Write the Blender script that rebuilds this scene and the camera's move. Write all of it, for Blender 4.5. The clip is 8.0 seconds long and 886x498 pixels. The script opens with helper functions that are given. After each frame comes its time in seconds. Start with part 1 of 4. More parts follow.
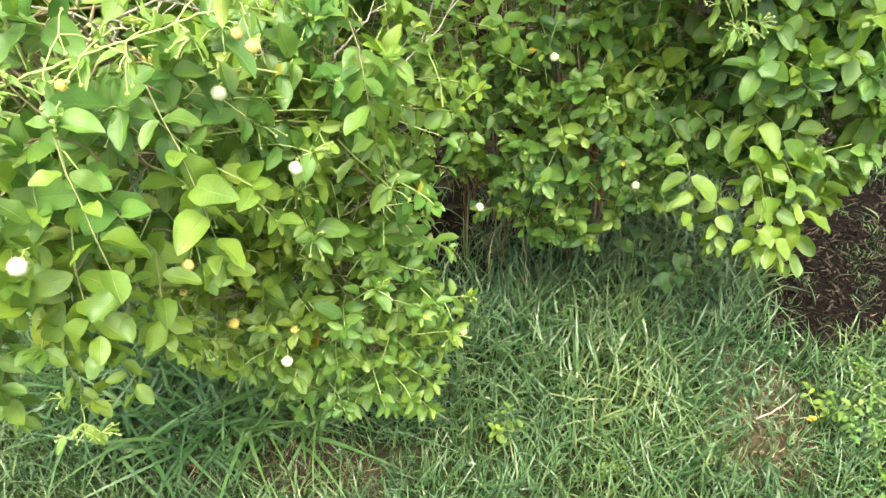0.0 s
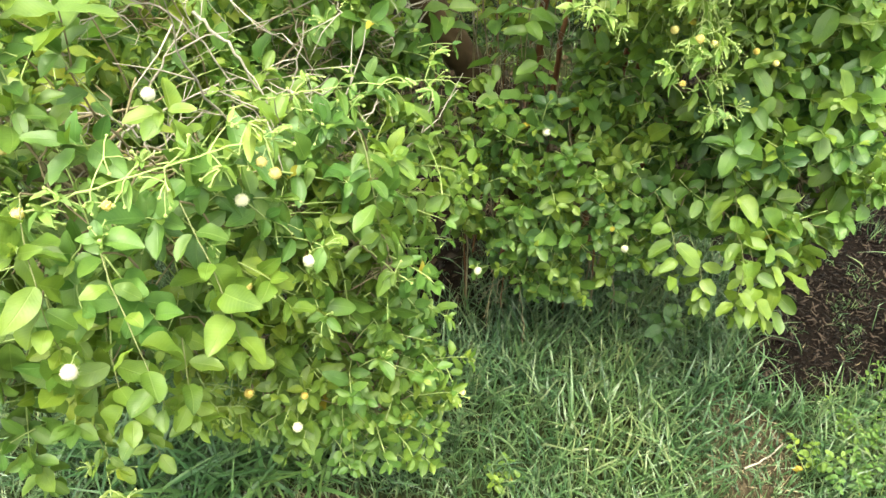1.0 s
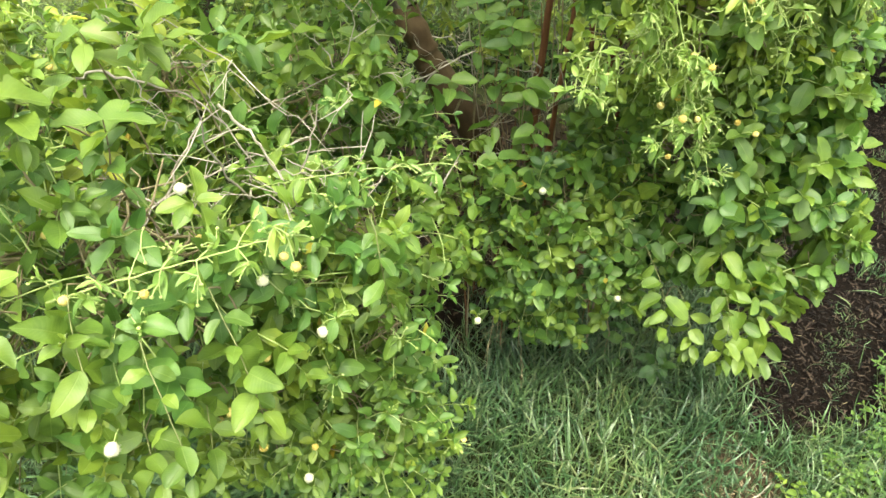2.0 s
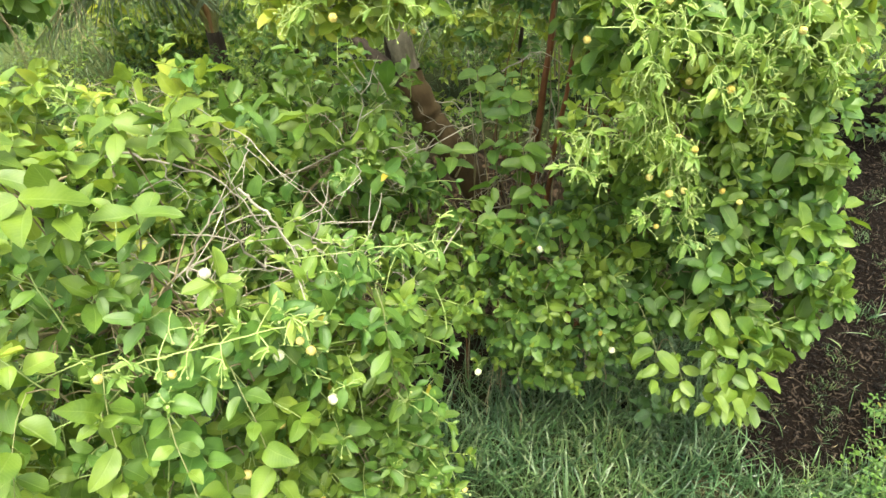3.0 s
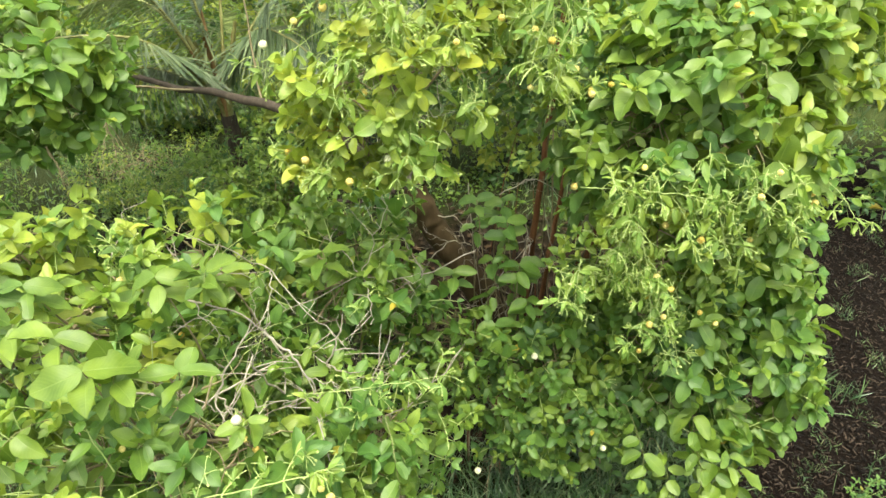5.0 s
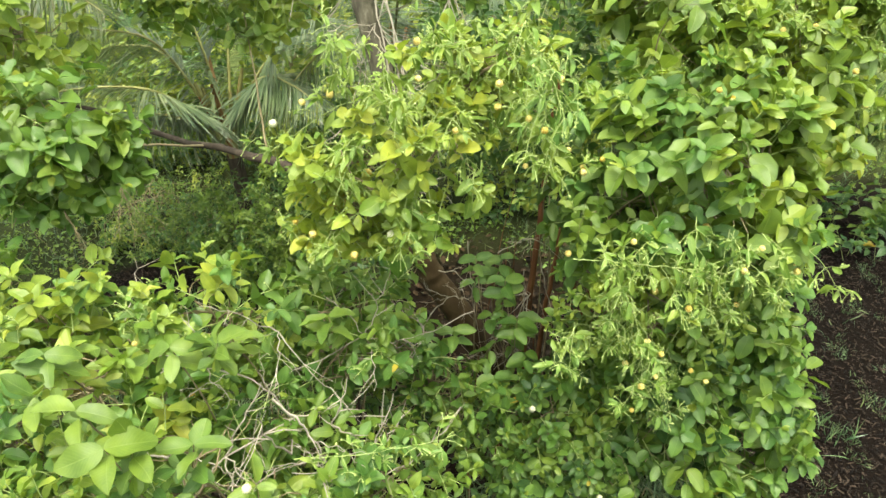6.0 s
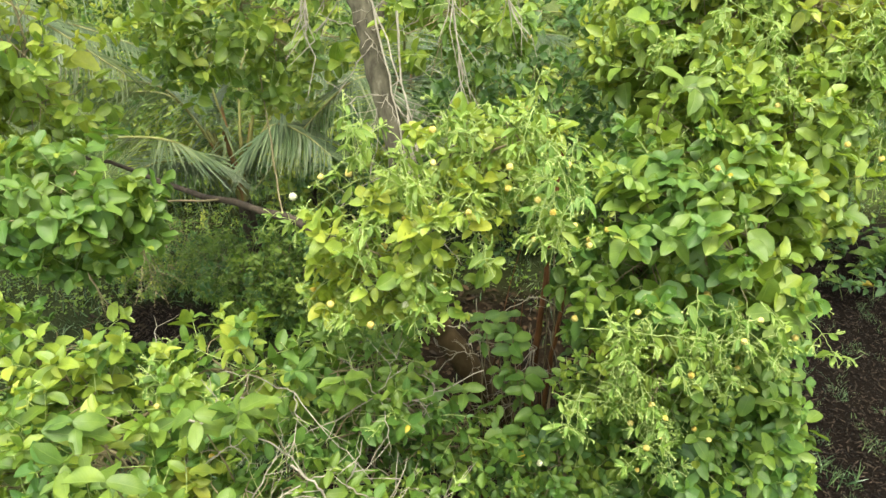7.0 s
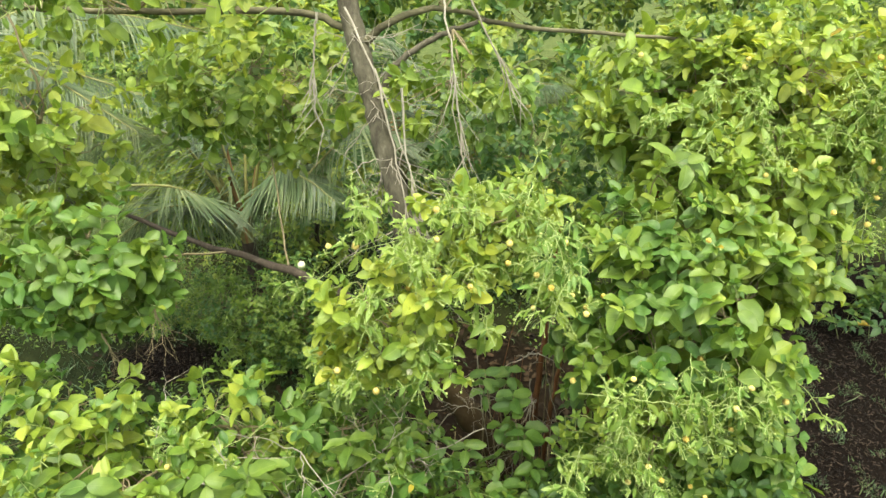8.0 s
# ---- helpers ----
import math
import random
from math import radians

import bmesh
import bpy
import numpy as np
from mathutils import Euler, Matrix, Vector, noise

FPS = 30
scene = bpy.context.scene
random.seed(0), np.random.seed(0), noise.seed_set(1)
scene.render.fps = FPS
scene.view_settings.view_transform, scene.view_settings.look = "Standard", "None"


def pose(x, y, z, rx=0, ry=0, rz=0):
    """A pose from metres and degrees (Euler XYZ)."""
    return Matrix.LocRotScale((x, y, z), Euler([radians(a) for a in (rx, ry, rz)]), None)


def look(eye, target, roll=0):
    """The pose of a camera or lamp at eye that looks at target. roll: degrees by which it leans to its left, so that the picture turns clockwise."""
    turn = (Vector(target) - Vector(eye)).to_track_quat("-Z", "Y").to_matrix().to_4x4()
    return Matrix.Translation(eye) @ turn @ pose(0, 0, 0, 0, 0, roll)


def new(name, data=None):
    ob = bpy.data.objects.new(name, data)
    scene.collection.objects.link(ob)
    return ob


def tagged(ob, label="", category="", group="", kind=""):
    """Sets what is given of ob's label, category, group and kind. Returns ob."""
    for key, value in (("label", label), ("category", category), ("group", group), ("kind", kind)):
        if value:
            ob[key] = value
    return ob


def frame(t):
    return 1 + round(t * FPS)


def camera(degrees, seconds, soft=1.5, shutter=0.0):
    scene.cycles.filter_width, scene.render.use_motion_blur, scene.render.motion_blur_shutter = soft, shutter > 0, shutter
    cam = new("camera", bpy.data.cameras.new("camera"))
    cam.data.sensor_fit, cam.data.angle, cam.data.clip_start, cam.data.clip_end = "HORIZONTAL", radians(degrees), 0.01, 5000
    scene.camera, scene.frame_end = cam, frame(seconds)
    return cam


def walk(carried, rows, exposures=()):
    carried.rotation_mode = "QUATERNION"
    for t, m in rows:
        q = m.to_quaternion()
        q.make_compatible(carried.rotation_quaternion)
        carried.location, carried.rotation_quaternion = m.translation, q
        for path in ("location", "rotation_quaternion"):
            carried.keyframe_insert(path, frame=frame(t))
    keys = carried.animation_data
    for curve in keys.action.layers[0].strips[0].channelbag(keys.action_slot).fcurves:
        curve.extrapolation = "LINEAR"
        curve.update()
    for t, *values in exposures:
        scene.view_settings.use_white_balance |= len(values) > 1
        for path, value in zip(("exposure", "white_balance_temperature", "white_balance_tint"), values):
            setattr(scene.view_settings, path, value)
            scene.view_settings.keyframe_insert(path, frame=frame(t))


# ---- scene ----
cam = camera(68.6, 8.0, soft=1.5)
PATH = [
    (0, (0.119, 0.009, 2.245), (0.004, 1.467, 0.881), -2.1),
    (0.5, (0.127, 0.009, 2.338), (0.01, 1.498, 1.008), -2.1),
    (1, (0.128, 0.002, 2.432), (0.009, 1.509, 1.123), -2.2),
    (1.5, (0.127, -0.003, 2.525), (0.008, 1.518, 1.232), -2.2),
    (3, (0.135, -0.014, 2.806), (0.006, 1.557, 1.576), -2.2),
    (3.5, (0.134, -0.014, 2.899), (0.005, 1.575, 1.691), -2.2),
    (4, (0.134, -0.015, 2.988), (0.004, 1.591, 1.803), -2.2),
    (5.5, (0.146, -0.003, 3.272), (0.01, 1.647, 2.15), -2.1),
    (6, (0.15, -0.003, 3.365), (0.012, 1.665, 2.27), -2.2),
    (6.5, (0.127, -0.004, 3.456), (-0.012, 1.682, 2.39), -2.2),
    (7, (0.117, -0.003, 3.548), (-0.023, 1.702, 2.512), -2.2),
    (7.5, (0.116, -0.002, 3.64), (-0.024, 1.72, 2.634), -2.2),
    (8, (0.112, -0.002, 3.729), (-0.027, 1.739, 2.753), -2.1),
]
EXPOSURE = 2.8
walk(cam, [(t, look(eye, target, roll)) for t, eye, target, roll in PATH], [(0, EXPOSURE + 0.17, 7250, 0), (1, EXPOSURE + 0.06, 7250, 0), (4, EXPOSURE - 0.17, 7250, 0), (8, EXPOSURE - 0.46, 7250, 0)])

# ---- sky and sun: bright, thinly clouded day ----
SUN_ELEVATION, SUN_TURN = radians(75), radians(165)
world = bpy.data.worlds.new("sky")
scene.world = world
world.use_nodes = True
wn = world.node_tree
sky = wn.nodes.new("ShaderNodeTexSky")
sky.sky_type, sky.sun_disc = "NISHITA", False
sky.sun_elevation, sky.sun_rotation = SUN_ELEVATION, SUN_TURN
sky.dust_density, sky.air_density = 5.0, 0.6
cloud = wn.nodes.new("ShaderNodeHueSaturation")
cloud.inputs["Saturation"].default_value = 0.4
wn.links.new(sky.outputs["Color"], cloud.inputs["Color"])
wn.links.new(cloud.outputs["Color"], wn.nodes["Background"].inputs["Color"])
wn.nodes["Background"].inputs["Strength"].default_value = 0.15
sun = new("sun", bpy.data.lights.new("sun", "SUN"))
sun.data.energy, sun.data.angle, sun.data.color = 0.5, radians(36), (1.0, 0.95, 0.84)
sun_way = Vector((math.sin(SUN_TURN) * math.cos(SUN_ELEVATION), math.cos(SUN_TURN) * math.cos(SUN_ELEVATION), math.sin(SUN_ELEVATION)))
sun.matrix_world = look(sun_way * 30, (0, 0, 0))


# ---- materials ----
def material(name):
    m = bpy.data.materials.new(name)
    m.use_nodes = True
    nt = m.node_tree
    return m, nt, nt.nodes["Principled BSDF"]


def node(nt, kind, **inputs):
    n = nt.nodes.new(kind)
    for key, value in inputs.items():
        n.inputs[key.replace("_", " ")].default_value = value
    return n


def ramp(nt, stops):
    r = nt.nodes.new("ShaderNodeValToRGB")
    while len(r.color_ramp.elements) < len(stops):
        r.color_ramp.elements.new(0.5)
    for e, (at, c) in zip(r.color_ramp.elements, stops):
        e.position, e.color = at, (*c, 1)
    return r


def maths(nt, what, a, b=None):
    n = nt.nodes.new("ShaderNodeMath")
    n.operation = what
    for i, v in enumerate((a, b)):
        if v is None:
            continue
        if isinstance(v, (int, float)):
            n.inputs[i].default_value = v
        else:
            nt.links.new(v, n.inputs[i])
    return n.outputs[0]


def chance(nt):
    """A random value of each piece, whether an object of its own or an island of a joined mesh."""
    info, geo = nt.nodes.new("ShaderNodeObjectInfo"), nt.nodes.new("ShaderNodeNewGeometry")
    return maths(nt, "FRACT", maths(nt, "ADD", info.outputs["Random"], geo.outputs["Random Per Island"]))


def blend(nt, factor, a, b, how="MIX"):
    n = nt.nodes.new("ShaderNodeMix")
    n.data_type, n.blend_type = "RGBA", how
    for socket, v in ((n.inputs["Factor"], factor), (n.inputs["A"], a), (n.inputs["B"], b)):
        if isinstance(v, (int, float)):
            socket.default_value = v
        elif isinstance(v, tuple):
            socket.default_value = (*v, 1)
        else:
            nt.links.new(v, socket)
    return n.outputs["Result"]


def leaf_material(name, colours, rib, gloss=0.46, thin=0.44, veins=6, spots=0.25):
    """A living leaf: colour by piece, pale midrib and side veins, blotches, light shining through."""
    m, nt, bsdf = material(name)
    base = ramp(nt, [(i / (len(colours) - 1), c) for i, c in enumerate(colours)])
    nt.links.new(chance(nt), base.inputs[0])
    uv = nt.nodes.new("ShaderNodeUVMap")
    uv.uv_map = "uv"
    sep = nt.nodes.new("ShaderNodeSeparateXYZ")
    nt.links.new(uv.outputs[0], sep.inputs[0])
    u = maths(nt, "ABSOLUTE", maths(nt, "SUBTRACT", sep.outputs[0], 0.5))
    wave = maths(nt, "SINE", maths(nt, "MULTIPLY", maths(nt, "SUBTRACT", sep.outputs[1], maths(nt, "MULTIPLY", u, 0.55)), veins * 6.283))
    side = maths(nt, "MULTIPLY", maths(nt, "POWER", maths(nt, "ABSOLUTE", wave), 6.0), 0.08)
    mid = maths(nt, "MAXIMUM", maths(nt, "SUBTRACT", 1.0, maths(nt, "MULTIPLY", u, 26.0)), 0.0)
    vein = maths(nt, "MINIMUM", maths(nt, "ADD", maths(nt, "MULTIPLY", mid, 0.32), side), 1.0)
    place = nt.nodes.new("ShaderNodeNewGeometry")
    blot = node(nt, "ShaderNodeTexNoise", Scale=22.0, Detail=3.0)
    nt.links.new(place.outputs["Position"], blot.inputs["Vector"])
    large = node(nt, "ShaderNodeTexNoise", Scale=2.1, Detail=2.0)
    nt.links.new(place.outputs["Position"], large.inputs["Vector"])
    shade = ramp(nt, [(0.3, (1 - spots, 1 - spots * 0.8, 1 - spots)), (0.7, (1 + spots, 1 + spots * 0.7, 1.0))])
    nt.links.new(blot.outputs["Fac"], shade.inputs[0])
    shade2 = ramp(nt, [(0.33, (0.76, 0.88, 0.95)), (0.67, (1.2, 1.1, 0.98))])
    nt.links.new(large.outputs["Fac"], shade2.inputs[0])
    c = blend(nt, 1.0, base.outputs[0], shade.outputs[0], "MULTIPLY")
    c = blend(nt, 1.0, c, shade2.outputs[0], "MULTIPLY")
    c = blend(nt, vein, c, rib)
    nt.links.new(c, bsdf.inputs["Base Color"])
    bsdf.inputs["Roughness"].default_value = gloss
    bsdf.inputs["Specular IOR Level"].default_value = 0.5
    quilt = maths(nt, "ADD", maths(nt, "MULTIPLY", maths(nt, "ABSOLUTE", wave), -0.07), maths(nt, "MULTIPLY", blot.outputs["Fac"], 2.2))
    bump = node(nt, "ShaderNodeBump", Strength=0.5, Distance=0.003)
    nt.links.new(maths(nt, "ADD", maths(nt, "MULTIPLY", mid, -0.5), quilt), bump.inputs["Height"])
    nt.links.new(bump.outputs[0], bsdf.inputs["Normal"])
    through_leaf = nt.nodes.new("ShaderNodeBsdfTranslucent")
    nt.links.new(blend(nt, 1.0, c, (1.1, 1.05, 0.75), "MULTIPLY"), through_leaf.inputs["Color"])
    mix = node(nt, "ShaderNodeMixShader", Fac=thin)
    nt.links.new(bsdf.outputs[0], mix.inputs[1])
    nt.links.new(through_leaf.outputs[0], mix.inputs[2])
    nt.links.new(mix.outputs[0], nt.nodes["Material Output"].inputs["Surface"])
    return m


def rough_material(name, colours, scale, rough=0.85, bump=0.5, stretch=(1, 1, 1), by_piece=0.0, distance=0.004):
    """Bark, stalks, chips, petals: noise at two scales, relief, and a shift by piece."""
    m, nt, bsdf = material(name)
    tex = nt.nodes.new("ShaderNodeNewGeometry")
    mp = nt.nodes.new("ShaderNodeMapping")
    mp.inputs["Scale"].default_value = stretch
    nt.links.new(tex.outputs["Position"], mp.inputs["Vector"])
    fine = node(nt, "ShaderNodeTexNoise", Scale=scale, Detail=6.0, Roughness=0.65)
    large = node(nt, "ShaderNodeTexNoise", Scale=scale * 0.13, Detail=2.0)
    for n in (fine, large):
        nt.links.new(mp.outputs[0], n.inputs["Vector"])
    f = maths(nt, "ADD", maths(nt, "MULTIPLY", fine.outputs["Fac"], 0.6), maths(nt, "MULTIPLY", large.outputs["Fac"], 0.4))
    if by_piece:
        f = maths(nt, "ADD", f, maths(nt, "MULTIPLY", maths(nt, "SUBTRACT", chance(nt), 0.5), by_piece))
    r = ramp(nt, [(0.3 + 0.4 * i / (len(colours) - 1), c) for i, c in enumerate(colours)])
    nt.links.new(f, r.inputs[0])
    nt.links.new(r.outputs[0], bsdf.inputs["Base Color"])
    bsdf.inputs["Roughness"].default_value = rough
    bsdf.inputs["Specular IOR Level"].default_value = 0.2
    b = node(nt, "ShaderNodeBump", Strength=bump, Distance=distance)
    nt.links.new(fine.outputs["Fac"], b.inputs["Height"])
    nt.links.new(b.outputs[0], bsdf.inputs["Normal"])
    return m


M_LEAF = leaf_material("glossy_green_leaf", [(0.075, 0.145, 0.024), (0.108, 0.185, 0.028), (0.136, 0.215, 0.033), (0.098, 0.172, 0.026)], (0.25, 0.34, 0.10))
M_LEAF_PALE = leaf_material("young_leaf", [(0.125, 0.215, 0.03), (0.17, 0.258, 0.038), (0.21, 0.28, 0.046)], (0.34, 0.41, 0.14), thin=0.42)
M_SPRIG = leaf_material("sprig_leaf", [(0.112, 0.21, 0.04), (0.155, 0.26, 0.05), (0.21, 0.30, 0.066)], (0.36, 0.43, 0.16), thin=0.42)
# Dark green leaf; in low and inner lobes its colour also carries their shade
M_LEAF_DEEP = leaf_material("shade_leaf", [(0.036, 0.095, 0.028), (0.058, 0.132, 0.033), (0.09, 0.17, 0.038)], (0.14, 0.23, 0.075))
# Yellow-green young leaf, lightened to hold some of the light on upper lobes
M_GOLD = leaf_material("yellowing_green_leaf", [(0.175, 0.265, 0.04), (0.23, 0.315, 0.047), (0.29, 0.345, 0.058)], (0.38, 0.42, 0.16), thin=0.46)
M_COOL = leaf_material("cool_green_leaf", [(0.064, 0.15, 0.03), (0.09, 0.185, 0.035), (0.114, 0.21, 0.04), (0.092, 0.17, 0.03)], (0.17, 0.28, 0.09))
M_LEAF_FAR = leaf_material("far_leaf", [(0.10, 0.18, 0.04), (0.19, 0.27, 0.052), (0.29, 0.34, 0.07)], (0.28, 0.35, 0.11), thin=0.5)
M_FROND = leaf_material("palm_leaflet", [(0.045, 0.08, 0.035), (0.075, 0.115, 0.05), (0.14, 0.18, 0.095)], (0.2, 0.23, 0.13), gloss=0.3, thin=0.3, veins=2, spots=0.15)
M_GRASS = leaf_material("grass_blade", [(0.016, 0.048, 0.018), (0.033, 0.08, 0.03), (0.055, 0.112, 0.042), (0.078, 0.135, 0.052), (0.13, 0.165, 0.082)], (0.10, 0.165, 0.065), gloss=0.34, thin=0.12, veins=1, spots=0.15)
M_LUSH = leaf_material("broad_grass_blade", [(0.04, 0.105, 0.04), (0.065, 0.15, 0.05), (0.11, 0.20, 0.065)], (0.14, 0.25, 0.10), gloss=0.36, thin=0.3, veins=1, spots=0.15)
M_DRY = rough_material("dry_grass", [(0.13, 0.105, 0.06), (0.27, 0.225, 0.14)], 30.0, by_piece=0.4)
M_BARK = rough_material("grey_bark", [(0.014, 0.011, 0.008), (0.036, 0.028, 0.021), (0.08, 0.065, 0.049)], 45.0, bump=0.9, stretch=(1, 1, 0.3))
M_BARK_RED = rough_material("reddish_bark", [(0.04, 0.016, 0.007), (0.105, 0.045, 0.018), (0.19, 0.09, 0.04)], 50.0, bump=0.8, stretch=(1, 1, 0.25))
M_TRUNK = rough_material("mottled_bark", [(0.018, 0.015, 0.01), (0.05, 0.044, 0.031), (0.105, 0.097, 0.068), (0.22, 0.205, 0.15)], 26.0, bump=1.0, stretch=(1, 1, 0.4), distance=0.012)
M_LIMB = rough_material("mossy_bark", [(0.03, 0.026, 0.016), (0.08, 0.075, 0.042), (0.17, 0.155, 0.095)], 40.0, bump=0.9, stretch=(0.4, 1, 1))
# Lower trunk bark: brown, with the hollow's shade put into the colour
M_BARK_BROWN = rough_material("brown_smooth_bark", [(0.016, 0.01, 0.004), (0.04, 0.026, 0.011), (0.075, 0.054, 0.026)], 22.0, bump=0.6, stretch=(1, 1, 0.5))
M_TWIG = rough_material("brown_twig", [(0.12, 0.10, 0.055), (0.24, 0.20, 0.12)], 60.0)
M_TWIG_GREEN = rough_material("green_twig", [(0.20, 0.275, 0.085), (0.33, 0.40, 0.15)], 60.0, rough=0.6)
M_SHOOT = rough_material("young_shoot", [(0.10, 0.115, 0.045), (0.18, 0.19, 0.08)], 60.0)
M_TWIG_DEAD = rough_material("bleached_twig", [(0.15, 0.135, 0.105), (0.36, 0.33, 0.27)], 60.0)
M_BALL = rough_material("white_flower", [(0.46, 0.47, 0.29), (0.66, 0.66, 0.47)], 300.0, bump=0.9)
M_BALL_OLD = rough_material("fading_flower", [(0.48, 0.35, 0.07), (0.70, 0.60, 0.22)], 300.0, bump=0.9, by_piece=0.5)
M_BUD = rough_material("green_bud", [(0.20, 0.28, 0.07), (0.34, 0.41, 0.14)], 300.0, bump=0.8, by_piece=0.4)
M_CHIP = rough_material("wood_chip", [(0.0028, 0.0018, 0.0012), (0.0085, 0.0055, 0.0038), (0.05, 0.036, 0.026)], 40.0, by_piece=0.65)
# Dead-leaf brown, darkened to carry the shade under the shrubs
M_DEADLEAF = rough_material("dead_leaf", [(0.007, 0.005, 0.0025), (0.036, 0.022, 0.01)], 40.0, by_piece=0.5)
M_YELLOW = leaf_material("yellowed_leaf", [(0.30, 0.22, 0.03), (0.36, 0.31, 0.04)], (0.4, 0.36, 0.12))


# ---- meshes from arrays ----
RNG = np.random.default_rng(11)


def unit(v):
    v = np.asarray(v, float)
    return v / (np.linalg.norm(v) + 1e-9)


def quads_mesh(name, verts, faces, uv=None):
    me = bpy.data.meshes.new(name)
    verts, faces = np.asarray(verts, np.float32), np.asarray(faces, np.int32)
    me.vertices.add(len(verts))
    me.vertices.foreach_set("co", verts.ravel())
    me.loops.add(faces.size)
    me.loops.foreach_set("vertex_index", faces.ravel())
    me.polygons.add(len(faces))
    me.polygons.foreach_set("loop_start", np.arange(0, faces.size, 4, dtype=np.int32))
    me.polygons.foreach_set("use_smooth", np.ones(len(faces), bool))
    if uv is not None:
        layer = me.uv_layers.new(name="uv")
        layer.data.foreach_set("uv", np.asarray(uv, np.float32)[faces.ravel()].ravel())
    me.update(calc_edges=True)
    return me


def part(name, me, mat, parent=None, label="", kind=""):
    ob = new(name, me)
    if mat and not me.materials:
        me.materials.append(mat)
    ob.parent = parent
    return tagged(ob, label, kind=kind)


def thing(name, at, label, category, group="", kind=""):
    ob = new(name)
    ob.location = at
    ob.empty_display_size = 0.1
    return tagged(ob, label, category, group, kind)


def leaf_shape(rows, cols, width, fold, arch, ripple, seed, point=0.75, twist=0.5, blunt=0.64):
    """A leaf from the stalk at the origin along +y, one long: verts, faces, uv."""
    r = np.random.default_rng(seed)
    even = np.linspace(0, 1, rows + 1)
    t = 0.6 * (0.5 - 0.5 * np.cos(np.pi * even)) + 0.4 * even
    half = width * np.sin(np.pi * np.clip(t, 0, 1) ** point) ** blunt
    half[0], half[-1] = 0.012, 0.05 * width
    s = np.linspace(-1, 1, cols + 1)
    T, S = np.meshgrid(t, s, indexing="ij")
    wob = ripple * (np.sin(T * r.uniform(7, 12) + r.uniform(0, 6)) * np.clip(S, 0, 1) + np.sin(T * r.uniform(7, 13) + r.uniform(0, 6)) * np.clip(-S, 0, 1))
    w = half[:, None] * (1 + 0.04 * np.sin(T * r.uniform(9, 16) + r.uniform(0, 6) + S)) * (1 + r.uniform(-0.12, 0.12) * np.sign(S))
    x, z = S * w, (fold * np.abs(S) ** 1.3 + wob) * w
    a = r.uniform(-twist, twist) * T + r.uniform(-0.15, 0.15)
    x, z = x * np.cos(a) - z * np.sin(a), x * np.sin(a) + z * np.cos(a)
    x, z = x + r.uniform(-0.16, 0.16) * T ** 2, z - arch * T ** 1.8
    y = T * (1 - 0.12 * abs(arch) * T)
    v = np.stack([x, y, z], -1).reshape(-1, 3)
    i = np.arange(rows)[:, None] * (cols + 1) + np.arange(cols)[None, :]
    f = np.stack([i, i + 1, i + cols + 2, i + cols + 1], -1).reshape(-1, 4)
    return v, f, np.stack([(S + 1) / 2, T], -1).reshape(-1, 2)


def leaf_set(n, rows, cols, seed, widths=(0.23, 0.33), blunt=0.64):
    r = np.random.default_rng(seed)
    return [leaf_shape(rows, cols, r.uniform(*widths), r.uniform(0.2, 0.9), r.uniform(-0.05, 0.42), r.uniform(0.08, 0.26), seed + i, r.uniform(0.8, 1.02), 0.3, blunt) for i in range(n)]


FINE = leaf_set(12, 12, 2, 100) + leaf_set(10, 12, 2, 600, (0.26, 0.36), 0.52)
ROUND = leaf_set(10, 7, 2, 700, (0.26, 0.36), 0.52)
PLAIN = leaf_set(10, 7, 2, 200)
COARSE = leaf_set(9, 3, 2, 400)
NARROW = [leaf_shape(5, 2, 0.12 + 0.035 * i, 0.5, 0.2 + 0.14 * i, 0.15, 300 + i, 0.9) for i in range(4)]
FINE_MESH = {}


def fine_mesh(i, mat):
    if (i, mat.name) not in FINE_MESH:
        FINE_MESH[i, mat.name] = quads_mesh("leaf", *FINE[i])
        FINE_MESH[i, mat.name].materials.append(mat)
    return FINE_MESH[i, mat.name]


def bases(way, up):
    """Frames with y along way and z near up: (n, 3, 3), columns x, y, z."""
    y = way / (np.linalg.norm(way, axis=1, keepdims=True) + 1e-9)
    z = up - y * np.sum(up * y, 1, keepdims=True)
    z /= np.linalg.norm(z, axis=1, keepdims=True) + 1e-9
    return np.stack([np.cross(y, z), y, z], -1)


def scatter_mesh(name, shapes, which, at, way, up, size):
    """Many copies of the shapes joined into one mesh."""
    at, way, up, size = (np.asarray(a, float) for a in (at, way, up, size))
    size = size if size.ndim == 2 else np.repeat(size[:, None], 3, 1)
    B = bases(way, up) * size[:, None, :]
    V, F, U, n = [], [], [], 0
    for k, (v, f, uv) in enumerate(shapes):
        pick = np.flatnonzero(np.asarray(which) == k)
        if not len(pick):
            continue
        w = np.einsum("nij,vj->nvi", B[pick], v) + at[pick, None, :]
        V.append(w.reshape(-1, 3))
        F.append((f[None] + (np.arange(len(pick)) * len(v))[:, None, None] + n).reshape(-1, 4))
        U.append(np.tile(uv, (len(pick), 1)))
        n += len(pick) * len(v)
    return quads_mesh(name, np.concatenate(V), np.concatenate(F), np.concatenate(U))


